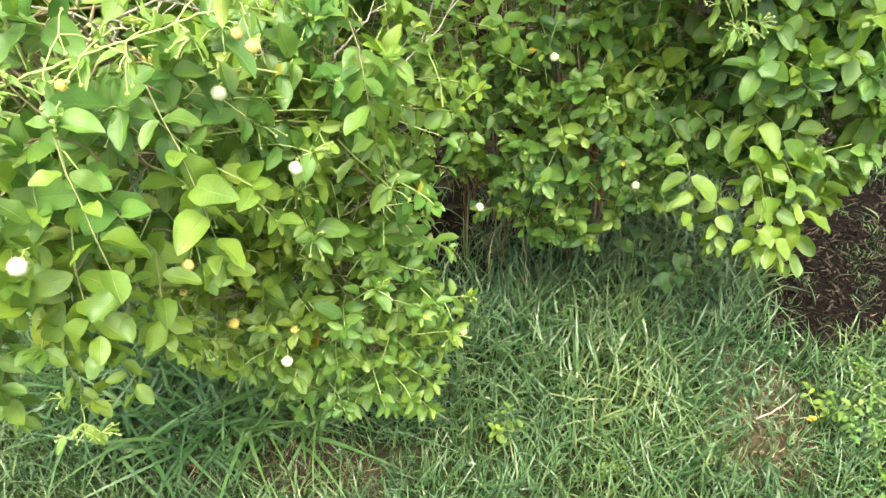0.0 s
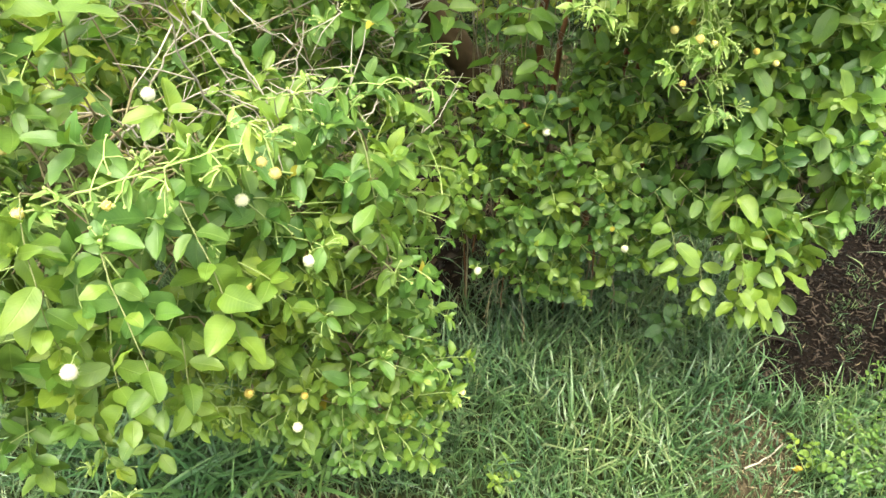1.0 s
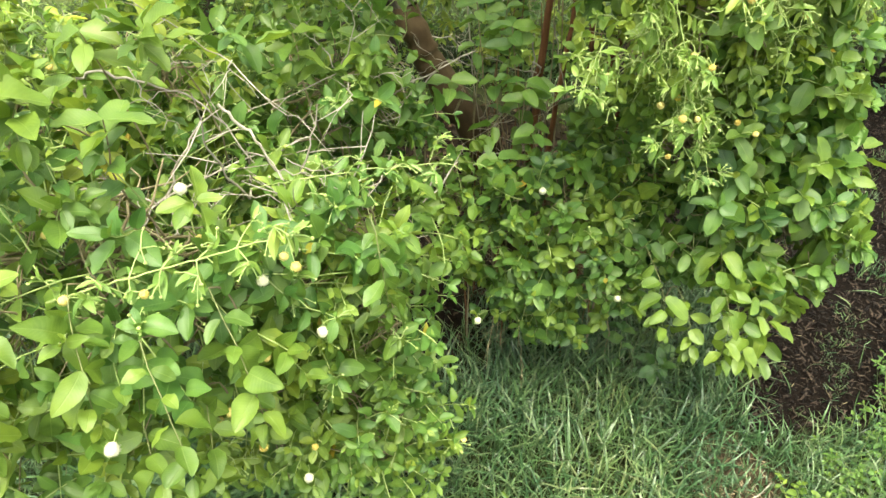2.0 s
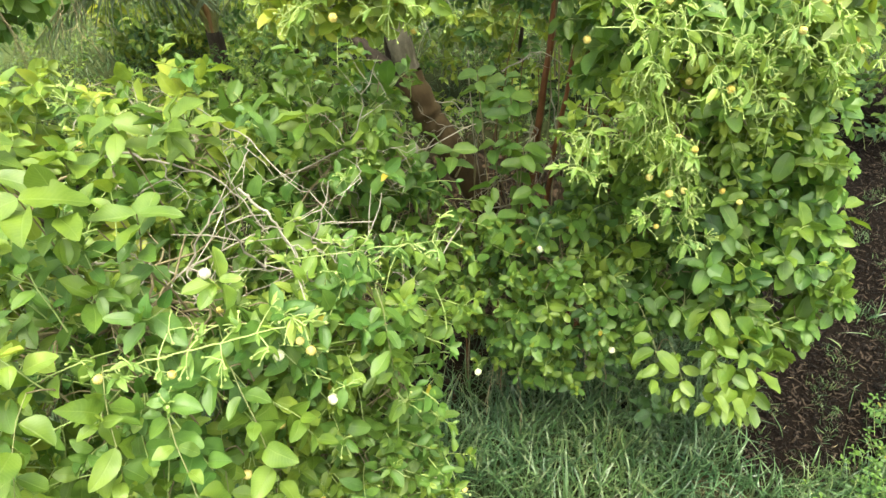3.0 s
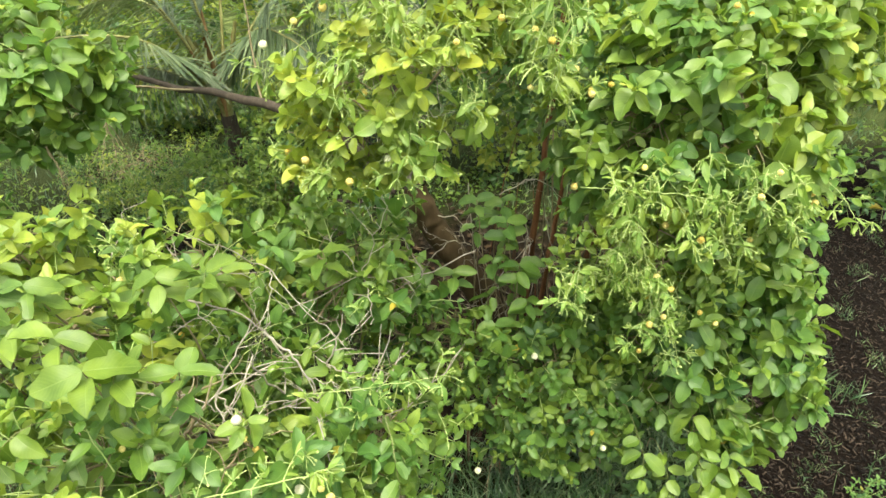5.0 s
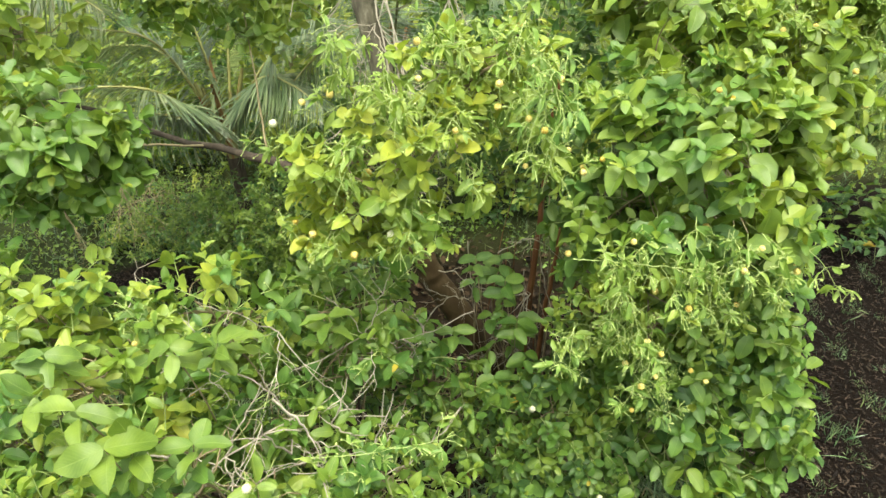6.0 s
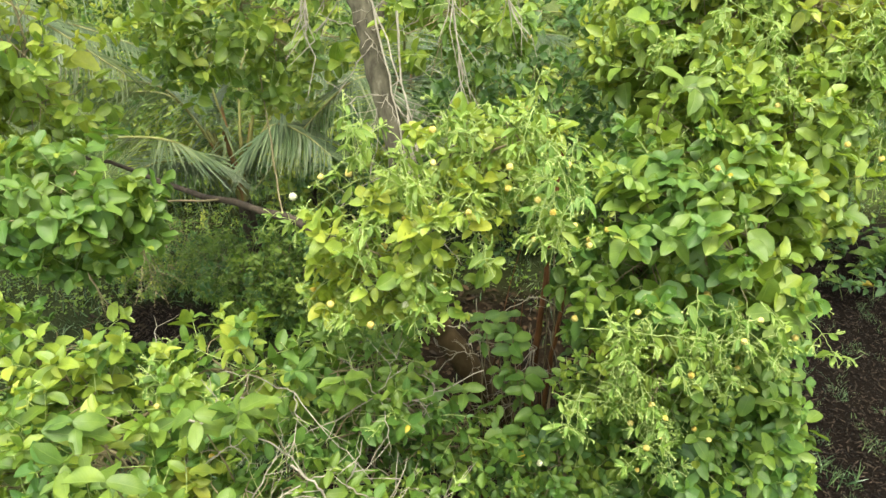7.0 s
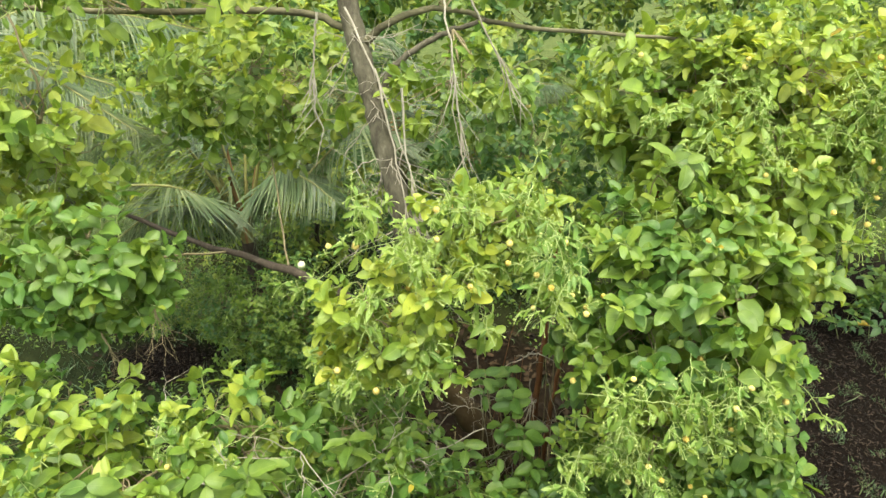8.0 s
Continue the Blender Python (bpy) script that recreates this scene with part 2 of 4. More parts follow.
def tubes(lines, sides=5):
    """Tapered tubes along polylines [(points, radii)]: verts and faces."""
    V, F, n = [], [], 0
    a = np.linspace(0, 2 * np.pi, sides, endpoint=False)
    for pts, radii in lines:
        pts, radii = np.asarray(pts, float), np.asarray(radii, float)
        d = np.gradient(pts, axis=0)
        d /= np.linalg.norm(d, axis=1, keepdims=True) + 1e-9
        ref = np.array([0.31, 0.87, 0.38]) if abs(d[0] @ (0.31, 0.87, 0.38)) < 0.85 else np.array([0.9, -0.3, 0.3])
        x = np.cross(d, ref)
        x /= np.linalg.norm(x, axis=1, keepdims=True) + 1e-9
        y = np.cross(d, x)
        ring = pts[:, None] + radii[:, None, None] * (np.cos(a)[None, :, None] * x[:, None] + np.sin(a)[None, :, None] * y[:, None])
        V.append(ring.reshape(-1, 3))
        i, j = np.arange(len(pts) - 1)[:, None] * sides, np.arange(sides)[None, :]
        k = (j + 1) % sides
        F.append(np.stack([i + j, i + k, i + k + sides, i + j + sides], -1).reshape(-1, 4) + n)
        n += len(pts) * sides
    return np.concatenate(V), np.concatenate(F)


def curve_points(anchors, n, wobble=0.0):
    """A smooth line through anchors (Catmull-Rom), n points, with a little wandering."""
    P = np.asarray(anchors, float)
    P = np.concatenate([[2 * P[0] - P[1]], P, [2 * P[-1] - P[-2]]])
    out = []
    for q in np.linspace(0, len(P) - 3 - 1e-6, n):
        i = int(q)
        t = q - i
        a, b, c, d = P[i:i + 4]
        out.append(0.5 * (2 * b + (c - a) * t + (2 * a - 5 * b + 4 * c - d) * t * t + (3 * b - a - 3 * c + d) * t ** 3))
    out = np.array(out)
    if wobble:
        w = RNG.normal(0, wobble, out.shape)
        w[0] = w[-1] = 0
        out += w
    return out


def ball_mesh(name, core, tip, spikes, seed, smooth=2):
    """A round flower head: a knobbly core with fine styles all round."""
    r = np.random.default_rng(seed)
    bm = bmesh.new()
    bmesh.ops.create_icosphere(bm, subdivisions=smooth, radius=core)
    for v in bm.verts:
        v.co *= r.uniform(0.9, 1.08)
    for k in range(spikes):
        h = 1 - 2 * (k + 0.5) / spikes
        a = k * 2.39996
        d = Vector((math.sqrt(1 - h * h) * math.cos(a), math.sqrt(1 - h * h) * math.sin(a), h))
        d = (d + Vector(r.normal(0, 0.06, 3))).normalized()
        e = d.orthogonal().normalized() * core * 0.07
        f = d.cross(e)
        root = [bm.verts.new(d * core * 0.9 + q) for q in (e, f * 0.87 - e * 0.5, -f * 0.87 - e * 0.5)]
        top = bm.verts.new(d * tip * r.uniform(0.88, 1.05))
        for i in range(3):
            bm.faces.new((root[i], root[(i + 1) % 3], top))
    me = bpy.data.meshes.new(name)
    bm.to_mesh(me)
    bm.free()
    for p in me.polygons:
        p.use_smooth = True
    return me


BALLS = {
    "white": [ball_mesh("flower_ball", 0.0125, 0.0165, 150, i) for i in range(2)],
    "old": [ball_mesh("flower_ball", 0.0105, 0.0142, 110, i + 5) for i in range(2)],
    "bud": [ball_mesh("flower_bud", 0.0075, 0.0085, 8, 9, 1)],
}
for kind_of, m in (("white", M_BALL), ("old", M_BALL_OLD), ("bud", M_BUD)):
    for me in BALLS[kind_of]:
        me.materials.append(m)


def bud_shape(radius, rings=4, sides=6):
    """A small knobbly head as quads: verts, faces, uv."""
    r = np.random.default_rng(77)
    a = np.linspace(0.12, np.pi - 0.12, rings + 1)
    b = np.linspace(0, 2 * np.pi, sides, endpoint=False)
    A, B = np.meshgrid(a, b, indexing="ij")
    v = np.stack([np.sin(A) * np.cos(B), np.sin(A) * np.sin(B), np.cos(A)], -1).reshape(-1, 3) * radius * r.uniform(0.9, 1.1, (len(a) * len(b), 1))
    i, j = np.arange(rings)[:, None] * sides, np.arange(sides)[None, :]
    k = (j + 1) % sides
    return v, np.stack([i + j, i + sides + j, i + sides + k, i + k], -1).reshape(-1, 4), np.zeros((len(v), 2))


BUD_SHAPE = [bud_shape(0.0078)]


class Plant:
    """Gathers the leaves, twigs and flower heads of one plant, then makes its objects."""

    def __init__(self, ob, leaf, singles=300, rounded=False):
        self.ob, self.leaf_mat, self.singles = ob, leaf, singles
        self.fine, self.plain = ((12, 22), ROUND) if rounded else ((0, 12), PLAIN)
        self.leaves, self.twigs, self.balls = [], [], []

    def leaf(self, at, way, up, size, mat=None):
        self.leaves.append((at, way, up, size, mat or self.leaf_mat))

    def twig(self, pts, r0, r1, mat):
        self.twigs.append((pts, np.linspace(r0, r1, len(pts)), mat))

    def ball(self, at, kind_of, scale=1.0):
        self.balls.append((at, kind_of, scale))

    def shoot(self, at, way, length, size, nodes=5, droop=0.12, mat=None, twig=None, up=(0, 0, 1), spread=0.45, r=0.0022, narrow=False):
        """A leafy shoot: opposite pairs, each turned against the last, smaller to the tip. Returns tip and its way."""
        p, d = np.asarray(at, float), unit(way)
        pts, step = [p], length / nodes
        turn = RNG.uniform(0, np.pi)
        side0 = unit(np.cross(d, (0.2, 0.1, 1.0)))
        for i in range(nodes):
            d = unit(d + RNG.normal(0, 0.09, 3) + (0, 0, -droop / nodes * (1 + i)))
            p = p + d * step * (1.5 - 1.0 * i / max(nodes - 1, 1))
            pts.append(p)
            turn += np.pi / 2 + RNG.normal(0, 0.25)
            side1 = np.cross(d, side0)
            s = np.cos(turn) * side0 + np.sin(turn) * side1
            grow = (1.0 - 0.35 * (i / max(nodes - 1, 1)) ** 2) * (0.8 if i == 0 else 1.0)
            for sign in (1, -1):
                if RNG.random() < 0.06:
                    continue
                lw = unit(sign * s + d * RNG.uniform(0.2, 0.9) * spread * 2 + (0, 0, -0.12) + RNG.normal(0, 0.14, 3))
                ln = np.asarray(up) + RNG.normal(0, 0.33, 3) + 0.25 * d
                self.leaf(p + lw * 0.006, lw, ln, size * grow * RNG.uniform(0.58, 1.15), mat)
        for k in range(2):
            lw = unit(d + RNG.normal(0, 0.45, 3))
            self.leaf(p, lw, np.asarray(up) + RNG.normal(0, 0.3, 3), size * RNG.uniform(0.3, 0.55), M_LEAF_PALE if RNG.random() < 0.35 else mat)
        self.twig(pts, r, r * 0.5, twig or M_TWIG_GREEN)
        return p, d

    def flowers(self, at, way, count=5, reach=0.045, kinds=("bud",), small=True):
        """Stalks at a shoot's tip, each with a round head."""
        for k in range(count):
            d = unit(unit(way) * 0.5 + RNG.normal(0, 0.75, 3) + (0, 0, 0.1))
            n = RNG.uniform(0.6, 1.3) * reach
            mid = at + d * n * 0.6
            end = at + d * n + np.array((0, 0, -0.2 * n))
            self.twig([at, mid, end], 0.0014, 0.001, M_TWIG_GREEN)
            what = kinds[RNG.integers(len(kinds))]
            if what != "bud" or RNG.random() < 0.95:
                self.ball(end, what, RNG.uniform(0.3, 0.62) if what == "bud" else RNG.uniform(0.75, 1.05))
            if small and RNG.random() < 0.8:
                lw = unit(d + RNG.normal(0, 0.6, 3))
                self.leaf(at, lw, (0, 0, 1) + RNG.normal(0, 0.4, 3), RNG.uniform(0.02, 0.045), M_SPRIG)

    def lobe(self, centre, radii, count, size, root, shoot_len=0.2, mats=None, nodes=4, front=-1.0, flower=0.12, droop=0.12, inner=0.25, lift=0.25, kinds=("bud",) * 24 + ("old",), thick=0.0028, hole=None, gap=-0.34):
        """A mass of leafy shoots over an ellipsoid, fed by twigs from its root point."""
        c, r = np.asarray(centre, float), np.asarray(radii, float)
        root = np.asarray(root, float)
        hubs = [c + r * RNG.uniform(-0.45, 0.45, 3) for _ in range(max(3, count // 9))]
        if np.linalg.norm(root - c) > 0.3:
            self.twig(curve_points([root, (root + c) / 2 + RNG.normal(0, 0.06, 3), c], 10, 0.006), 0.006, 0.004, M_TWIG)
            root = c
        for h in hubs:
            self.twig(curve_points([root, (root + h) / 2 + RNG.normal(0, 0.05, 3), h], 7, 0.008), 0.006, thick, M_TWIG)
        for k in range(count):
            while True:
                d = unit(RNG.normal(0, 1, 3))
                if d[1] < 1.0 + front or RNG.random() < 0.3:
                    break
            deep = RNG.uniform(0.35, 0.75) if RNG.random() < inner else RNG.uniform(0.78, 1.08)
            tip = c + r * d * deep
            out = unit(d / r)
            w = unit(out + (0, 0, lift) + RNG.normal(0, 0.35, 3))
            ln = shoot_len * RNG.uniform(0.65, 1.2)
            if noise.noise(Vector(tip) * 4.2) < gap:
                continue
            if hole is not None and np.linalg.norm((tip - hole[:3]) / hole[3]) < 1:
                continue
            start = tip - w * ln
            start[2] = max(start[2], 0.06)
            h = min(hubs, key=lambda q: float(np.sum((q - start) ** 2)))
            if RNG.random() < (0.8 if self.singles else 0.2):
                self.twig(curve_points([h, (h + start) / 2 + RNG.normal(0, 0.02, 3), start], 5), thick * 0.8, 0.002, M_TWIG)
            mat = mats[RNG.integers(len(mats))] if mats else None
            end, way = self.shoot(start, w, ln, size * RNG.uniform(0.8, 1.2), nodes, droop, mat, up=unit(np.array((0, 0, 1.0)) + 0.6 * out))
            if RNG.random() < flower:
                self.flowers(end, way, int(RNG.integers(3, 7)), 0.045, kinds)

    def clear(self, centre, radii, slope=0.0):
        """Opens a hollow: drops the leaves and heads inside an ellipsoid whose axis falls off backwards by slope."""
        c, r = np.asarray(centre, float), np.asarray(radii, float)

        def outside(p):
            d = np.asarray(p, float) - c
            d[2] += slope * d[1]
            return np.linalg.norm(d / r) > 1 + 0.25 * noise.noise(Vector(p) * 9)

        self.leaves = [q for q in self.leaves if outside(q[0])]
        self.balls = [q for q in self.balls if outside(q[0])]
        self.twigs = [q for q in self.twigs if q[2] is not M_TWIG_GREEN or outside(q[0][-1])]

    def finish(self):
        sprigs = [q for q in self.leaves if q[4] is M_SPRIG]
        if sprigs:
            me = scatter_mesh("sprig_leaves", NARROW, RNG.integers(0, len(NARROW), len(sprigs)), np.array([q[0] for q in sprigs]) - np.asarray(self.ob.location), [q[1] for q in sprigs], [np.asarray(q[2], float) for q in sprigs], [q[3] for q in sprigs])
            part("sprig_leaves", me, M_SPRIG, self.ob, kind="stuff")
        if self.singles:
            self.leaves[::700] = [(*q[:4], q[4] if q[4] is M_SPRIG else M_YELLOW) for q in self.leaves[::700]]
        L = sorted([q for q in self.leaves if q[4] is not M_SPRIG], key=lambda q: q[0][1] - 0.35 * q[0][2])
        for at, way, up, size, mat in L[:self.singles]:
            k = int(RNG.integers(*self.fine))
            ob = new("leaf", fine_mesh(k, mat))
            b = bases(np.asarray(way)[None], np.asarray(up, float)[None])[0] * size
            ob.parent = self.ob
            m = Matrix(b.tolist()).to_4x4()
            m.translation = Vector(at) - self.ob.location
            ob.matrix_basis = m
        origin = np.asarray(self.ob.location)
        rest = L[self.singles:]
        shapes = self.plain if self.singles else COARSE
        for mat in sorted({q[4].name for q in rest}):
            sub = [q for q in rest if q[4].name == mat]
            me = scatter_mesh("foliage", shapes, RNG.integers(0, len(shapes), len(sub)), np.array([q[0] for q in sub]) - origin, [q[1] for q in sub], [np.asarray(q[2], float) for q in sub], [q[3] for q in sub])
            part("foliage", me, sub[0][4], self.ob, kind="stuff")
        for mat in sorted({t[2].name for t in self.twigs}):
            sub = [t for t in self.twigs if t[2].name == mat]
            v, f = tubes([(np.asarray(p) - origin, r) for p, r, _ in sub], 4 if self.singles else 3)
            part("twig_growth", quads_mesh("twig_growth", v, f), sub[0][2], self.ob, kind="stuff")
        buds = sorted([q for q in self.balls if q[1] == "bud"], key=lambda q: q[0][1] - 0.35 * q[0][2])
        if buds[300:]:
            me = scatter_mesh("bud_growth", BUD_SHAPE, np.zeros(len(buds) - 300, int), np.array([q[0] for q in buds[300:]]) - origin, RNG.normal(0, 1, (len(buds) - 300, 3)), RNG.normal(0, 1, (len(buds) - 300, 3)), [q[2] for q in buds[300:]])
            part("bud_growth", me, M_BUD, self.ob, kind="stuff")
        for at, what, scale in [q for q in self.balls if q[1] != "bud"] + buds[:300]:
            ob = part("flower_bud" if what == "bud" else "flower_ball", BALLS[what][int(RNG.integers(len(BALLS[what])))], None, self.ob, {"white": "white spiky flower ball", "old": "fading yellow flower ball", "bud": ""}[what])
            ob.matrix_basis = Matrix.LocRotScale(Vector(at) - self.ob.location, Euler(RNG.uniform(0, 6, 3)), (scale,) * 3)


def stem(plant, name, anchors, r0, r1, mat, sides=9, n=22, wobble=0.004, label=""):
    """One woody stem or limb, knotty and tapered."""
    p = curve_points(anchors, n, wobble)
    r = np.linspace(r0, r1, n) * (1 + RNG.normal(0, 0.06, n))
    v, f = tubes([(p - np.asarray(plant.ob.location), r)], sides)
    part(name, quads_mesh(name, v, f), mat, plant.ob, label)
    return p


# ---- ground: one sheet out to the horizon ----
def soft_step(a, b, x):
    t = np.clip((x - a) / (b - a), 0, 1)
    return t * t * (3 - 2 * t)


def rough_noise(x, y, s, seed=0.0):
    return np.array([noise.noise((float(a) * s + seed, float(b) * s - seed, seed)) for a, b in zip(np.ravel(x), np.ravel(y))]).reshape(np.shape(x))


def disc(x, y, cx, cy, rx, ry):
    return 1 - soft_step(0.7, 1.3, np.sqrt(((x - cx) / rx) ** 2 + ((y - cy) / ry) ** 2))


def zones(x, y):
    """How far the ground at x, y is mulch, bare brown soil, and thin worn turf."""
    n = 0.14 * rough_noise(x, y, 2.6, 3.0) + 0.07 * rough_noise(x, y, 9.0, 5.0)
    xx, yy = x + n, y + 0.8 * n
    mulch = soft_step(1.34, 1.46, xx) * soft_step(1.72, 1.9, yy - 0.12 * (xx - 1.5)) * (1 - soft_step(6.2, 7.0, yy)) * (1 - soft_step(5.5, 6.5, xx))
    mulch = np.maximum(mulch, disc(xx, yy, -2.9, 4.5, 0.48, 0.32))
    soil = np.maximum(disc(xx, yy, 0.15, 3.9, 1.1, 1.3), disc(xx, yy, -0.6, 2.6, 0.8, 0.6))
    worn = np.maximum(disc(xx, yy, 1.22, 1.5, 0.17, 0.33), disc(xx, yy, -0.45, 1.2, 0.32, 0.14))
    worn = np.maximum(worn, 0.8 * disc(xx, yy, -0.9, 1.18, 0.3, 0.1))
    return mulch, soil, worn


def spaced(a, b, fine, far):
    """Even fine steps from a to b, then ever wider ones out to far on both sides."""
    core = np.arange(a, b, fine)
    out, s = [], fine
    p = b
    while p < far:
        out.append(p)
        s *= 1.25
        p += s
    lo = [a + b - q for q in out][::-1]
    return np.concatenate([lo, core, out])


gx, gy = spaced(-4.0, 4.5, 0.045, 900.0), spaced(0.3, 6.6, 0.045, 900.0)
GX, GY = np.meshgrid(gx, gy, indexing="ij")
flat = np.abs(GX) + np.abs(GY) < 30
GZ = np.zeros(GX.shape)
GZ[flat] = 0.02 * rough_noise(GX[flat], GY[flat], 1.3) + 0.008 * rough_noise(GX[flat], GY[flat], 6.0) + 0.004 * rough_noise(GX[flat], GY[flat], 19.0)
gm, gs, gw = (np.zeros(GX.shape) for _ in range(3))
gm[flat], gs[flat], gw[flat] = zones(GX[flat], GY[flat])
ii = np.arange(len(gx) - 1)[:, None] * len(gy) + np.arange(len(gy) - 1)[None, :]
GF = np.stack([ii, ii + len(gy), ii + len(gy) + 1, ii + 1], -1).reshape(-1, 4)
ground_mesh = quads_mesh("ground", np.stack([GX, GY, GZ], -1).reshape(-1, 3), GF)
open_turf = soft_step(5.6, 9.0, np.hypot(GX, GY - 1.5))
for key, a in (("mulch", gm), ("soil", gs), ("worn", gw), ("field", open_turf)):
    ground_mesh.attributes.new(key, "FLOAT", "POINT").data.foreach_set("value", a.ravel().astype(np.float32))


def ground_material():
    m, nt, bsdf = material("lawn_soil_and_mulch")
    geo = nt.nodes.new("ShaderNodeNewGeometry")
    fine = node(nt, "ShaderNodeTexNoise", Scale=55.0, Detail=8.0, Roughness=0.7)
    mid = node(nt, "ShaderNodeTexNoise", Scale=5.0, Detail=4.0)
    far = node(nt, "ShaderNodeTexNoise", Scale=0.35, Detail=4.0)
    for n in (fine, mid, far):
        nt.links.new(geo.outputs["Position"], n.inputs["Vector"])
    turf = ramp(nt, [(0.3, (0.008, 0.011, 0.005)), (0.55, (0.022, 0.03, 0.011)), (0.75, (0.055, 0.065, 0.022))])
    nt.links.new(fine.outputs["Fac"], turf.inputs[0])
    wide = ramp(nt, [(0.35, (0.75, 0.8, 0.8)), (0.65, (1.4, 1.25, 1.0))])
    nt.links.new(far.outputs["Fac"], wide.inputs[0])
    c = blend(nt, 1.0, turf.outputs[0], wide.outputs[0], "MULTIPLY")
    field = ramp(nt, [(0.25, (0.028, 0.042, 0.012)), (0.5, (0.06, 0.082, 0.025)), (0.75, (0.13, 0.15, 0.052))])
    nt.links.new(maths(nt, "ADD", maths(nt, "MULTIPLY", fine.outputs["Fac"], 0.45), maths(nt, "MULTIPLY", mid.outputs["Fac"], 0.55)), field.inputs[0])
    thatch = ramp(nt, [(0.3, (0.022, 0.016, 0.009)), (0.5, (0.046, 0.036, 0.021)), (0.7, (0.10, 0.082, 0.05))])
    nt.links.new(fine.outputs["Fac"], thatch.inputs[0])
    # Bare brown soil, near black: shade under the shrubs is put into its colour
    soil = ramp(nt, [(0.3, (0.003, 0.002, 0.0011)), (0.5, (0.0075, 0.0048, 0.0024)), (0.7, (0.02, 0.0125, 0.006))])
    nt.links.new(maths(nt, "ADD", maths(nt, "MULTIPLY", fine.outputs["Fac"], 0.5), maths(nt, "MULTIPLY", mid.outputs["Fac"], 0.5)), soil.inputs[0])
    mulch = ramp(nt, [(0.3, (0.0016, 0.001, 0.0007)), (0.5, (0.0045, 0.0028, 0.0019)), (0.72, (0.014, 0.009, 0.0062))])
    nt.links.new(fine.outputs["Fac"], mulch.inputs[0])
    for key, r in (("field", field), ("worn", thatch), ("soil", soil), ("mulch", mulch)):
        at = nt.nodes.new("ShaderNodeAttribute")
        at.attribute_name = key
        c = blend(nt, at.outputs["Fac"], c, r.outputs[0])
    nt.links.new(c, bsdf.inputs["Base Color"])
    bsdf.inputs["Roughness"].default_value = 0.95
    bsdf.inputs["Specular IOR Level"].default_value = 0.08
    b = node(nt, "ShaderNodeBump", Strength=0.9, Distance=0.02)
    nt.links.new(fine.outputs["Fac"], b.inputs["Height"])
    nt.links.new(b.outputs[0], bsdf.inputs["Normal"])
    return m


ground = part("ground", ground_mesh, ground_material())
tagged(ground, "grassy ground with bare brown soil and dark wood mulch", "ground", kind="structure")


def blade_shape(rows, bend, seed):
    """A grass blade along +z, one high and one wide, bending to +y."""
    t = np.linspace(0, 1, rows + 1)
    half = 0.5 * (1 - t ** 2.2) * (0.75 + 0.5 * np.sin(np.pi * t * 0.8))
    half[-1] = 0.02
    y = bend * t ** 2
    z = t * (1 - 0.25 * bend * t) - 0.35 * max(bend - 0.5, 0) * t ** 3
    v = np.concatenate([np.stack([-half, y, z], -1)[:, None], np.stack([half, y, z], -1)[:, None]], 1).reshape(-1, 3)
    i = np.arange(rows)[:, None] * 2
    f = np.concatenate([i, i + 1, i + 3, i + 2], 1)
    uv = np.stack([np.tile([0.0, 1.0], rows + 1), np.repeat(t, 2)], -1)
    return v, f, uv


LEAFLET = [leaf_shape(4, 2, 0.0145, 0.5, a, 0.0, 40 + i, 0.6, 0.1) for i, a in enumerate((0.1, 0.25, 0.45))]
ARCHING = [blade_shape(6, b, i) for i, b in enumerate((0.5, 0.8, 1.1, 1.4, 1.7))]
SHORT_BLADES = [blade_shape(2, b, i) for i, b in enumerate((0.12, 0.3, 0.5, 0.75, 1.05))]
BLADES = [blade_shape(4, b, i) for i, b in enumerate((0.12, 0.3, 0.5, 0.75, 1.1))]


def grass(name, label, mat, n, box, keep, height, width, lean=0.25, category="grass", blades=None):
    """Blades rooted over a rectangle where keep(x, y) says so."""
    x, y = RNG.uniform(box[0], box[1], n), RNG.uniform(box[2], box[3], n)
    ok = RNG.random(n) < keep(x, y)
    x, y = x[ok], y[ok]
    k = len(x)
    a = RNG.uniform(0, 2 * np.pi, k)
    h = height(x, y) * RNG.uniform(0.55, 1.25, k)
    up = np.stack([RNG.normal(0, lean, k), RNG.normal(0, lean, k), np.ones(k)], -1)
    up /= np.linalg.norm(up, axis=1, keepdims=True)
    way = np.stack([np.cos(a), np.sin(a), np.zeros(k)], -1)
    at = np.stack([x, y, 0.0 * x], -1)
    size = np.stack([h, h, h], -1)
    z = up
    yv = way - z * np.sum(way * z, 1, keepdims=True)
    wide = width(x, y) if callable(width) else width
    size[:, 0] = wide * RNG.uniform(0.6, 1.3, k)
    me = scatter_mesh(name, blades or BLADES, RNG.integers(0, len(BLADES), k), at, yv, z, size)
    ob = part(name, me, mat)
    return tagged(ob, label, category, kind="stuff")


def lawn_keep(x, y):
    m, s, w = zones(x, y)
    clump = soft_step(0.05, 0.35, rough_noise(x, y, 3.1, 9.0))
    far_mulch = soft_step(1.95, 2.3, x)
    return np.clip(1 - (0.99 - 0.2 * clump * far_mulch) * m - 0.95 * s - 0.3 * w, 0, 1)


def lawn_edge(x, y):
    """One over the long lawn, falling unevenly to nothing round its rim."""
    n = 0.35 * rough_noise(x, y, 1.9, 15.0)
    return soft_step(-2.9, -1.9, x + n) * (1 - soft_step(2.1, 3.1, x + n)) * soft_step(0.1, 0.75, y + 0.5 * n)


def tall_turf(x, y):
    return disc(x, y, 0.6, 2.15, 0.95, 0.75)


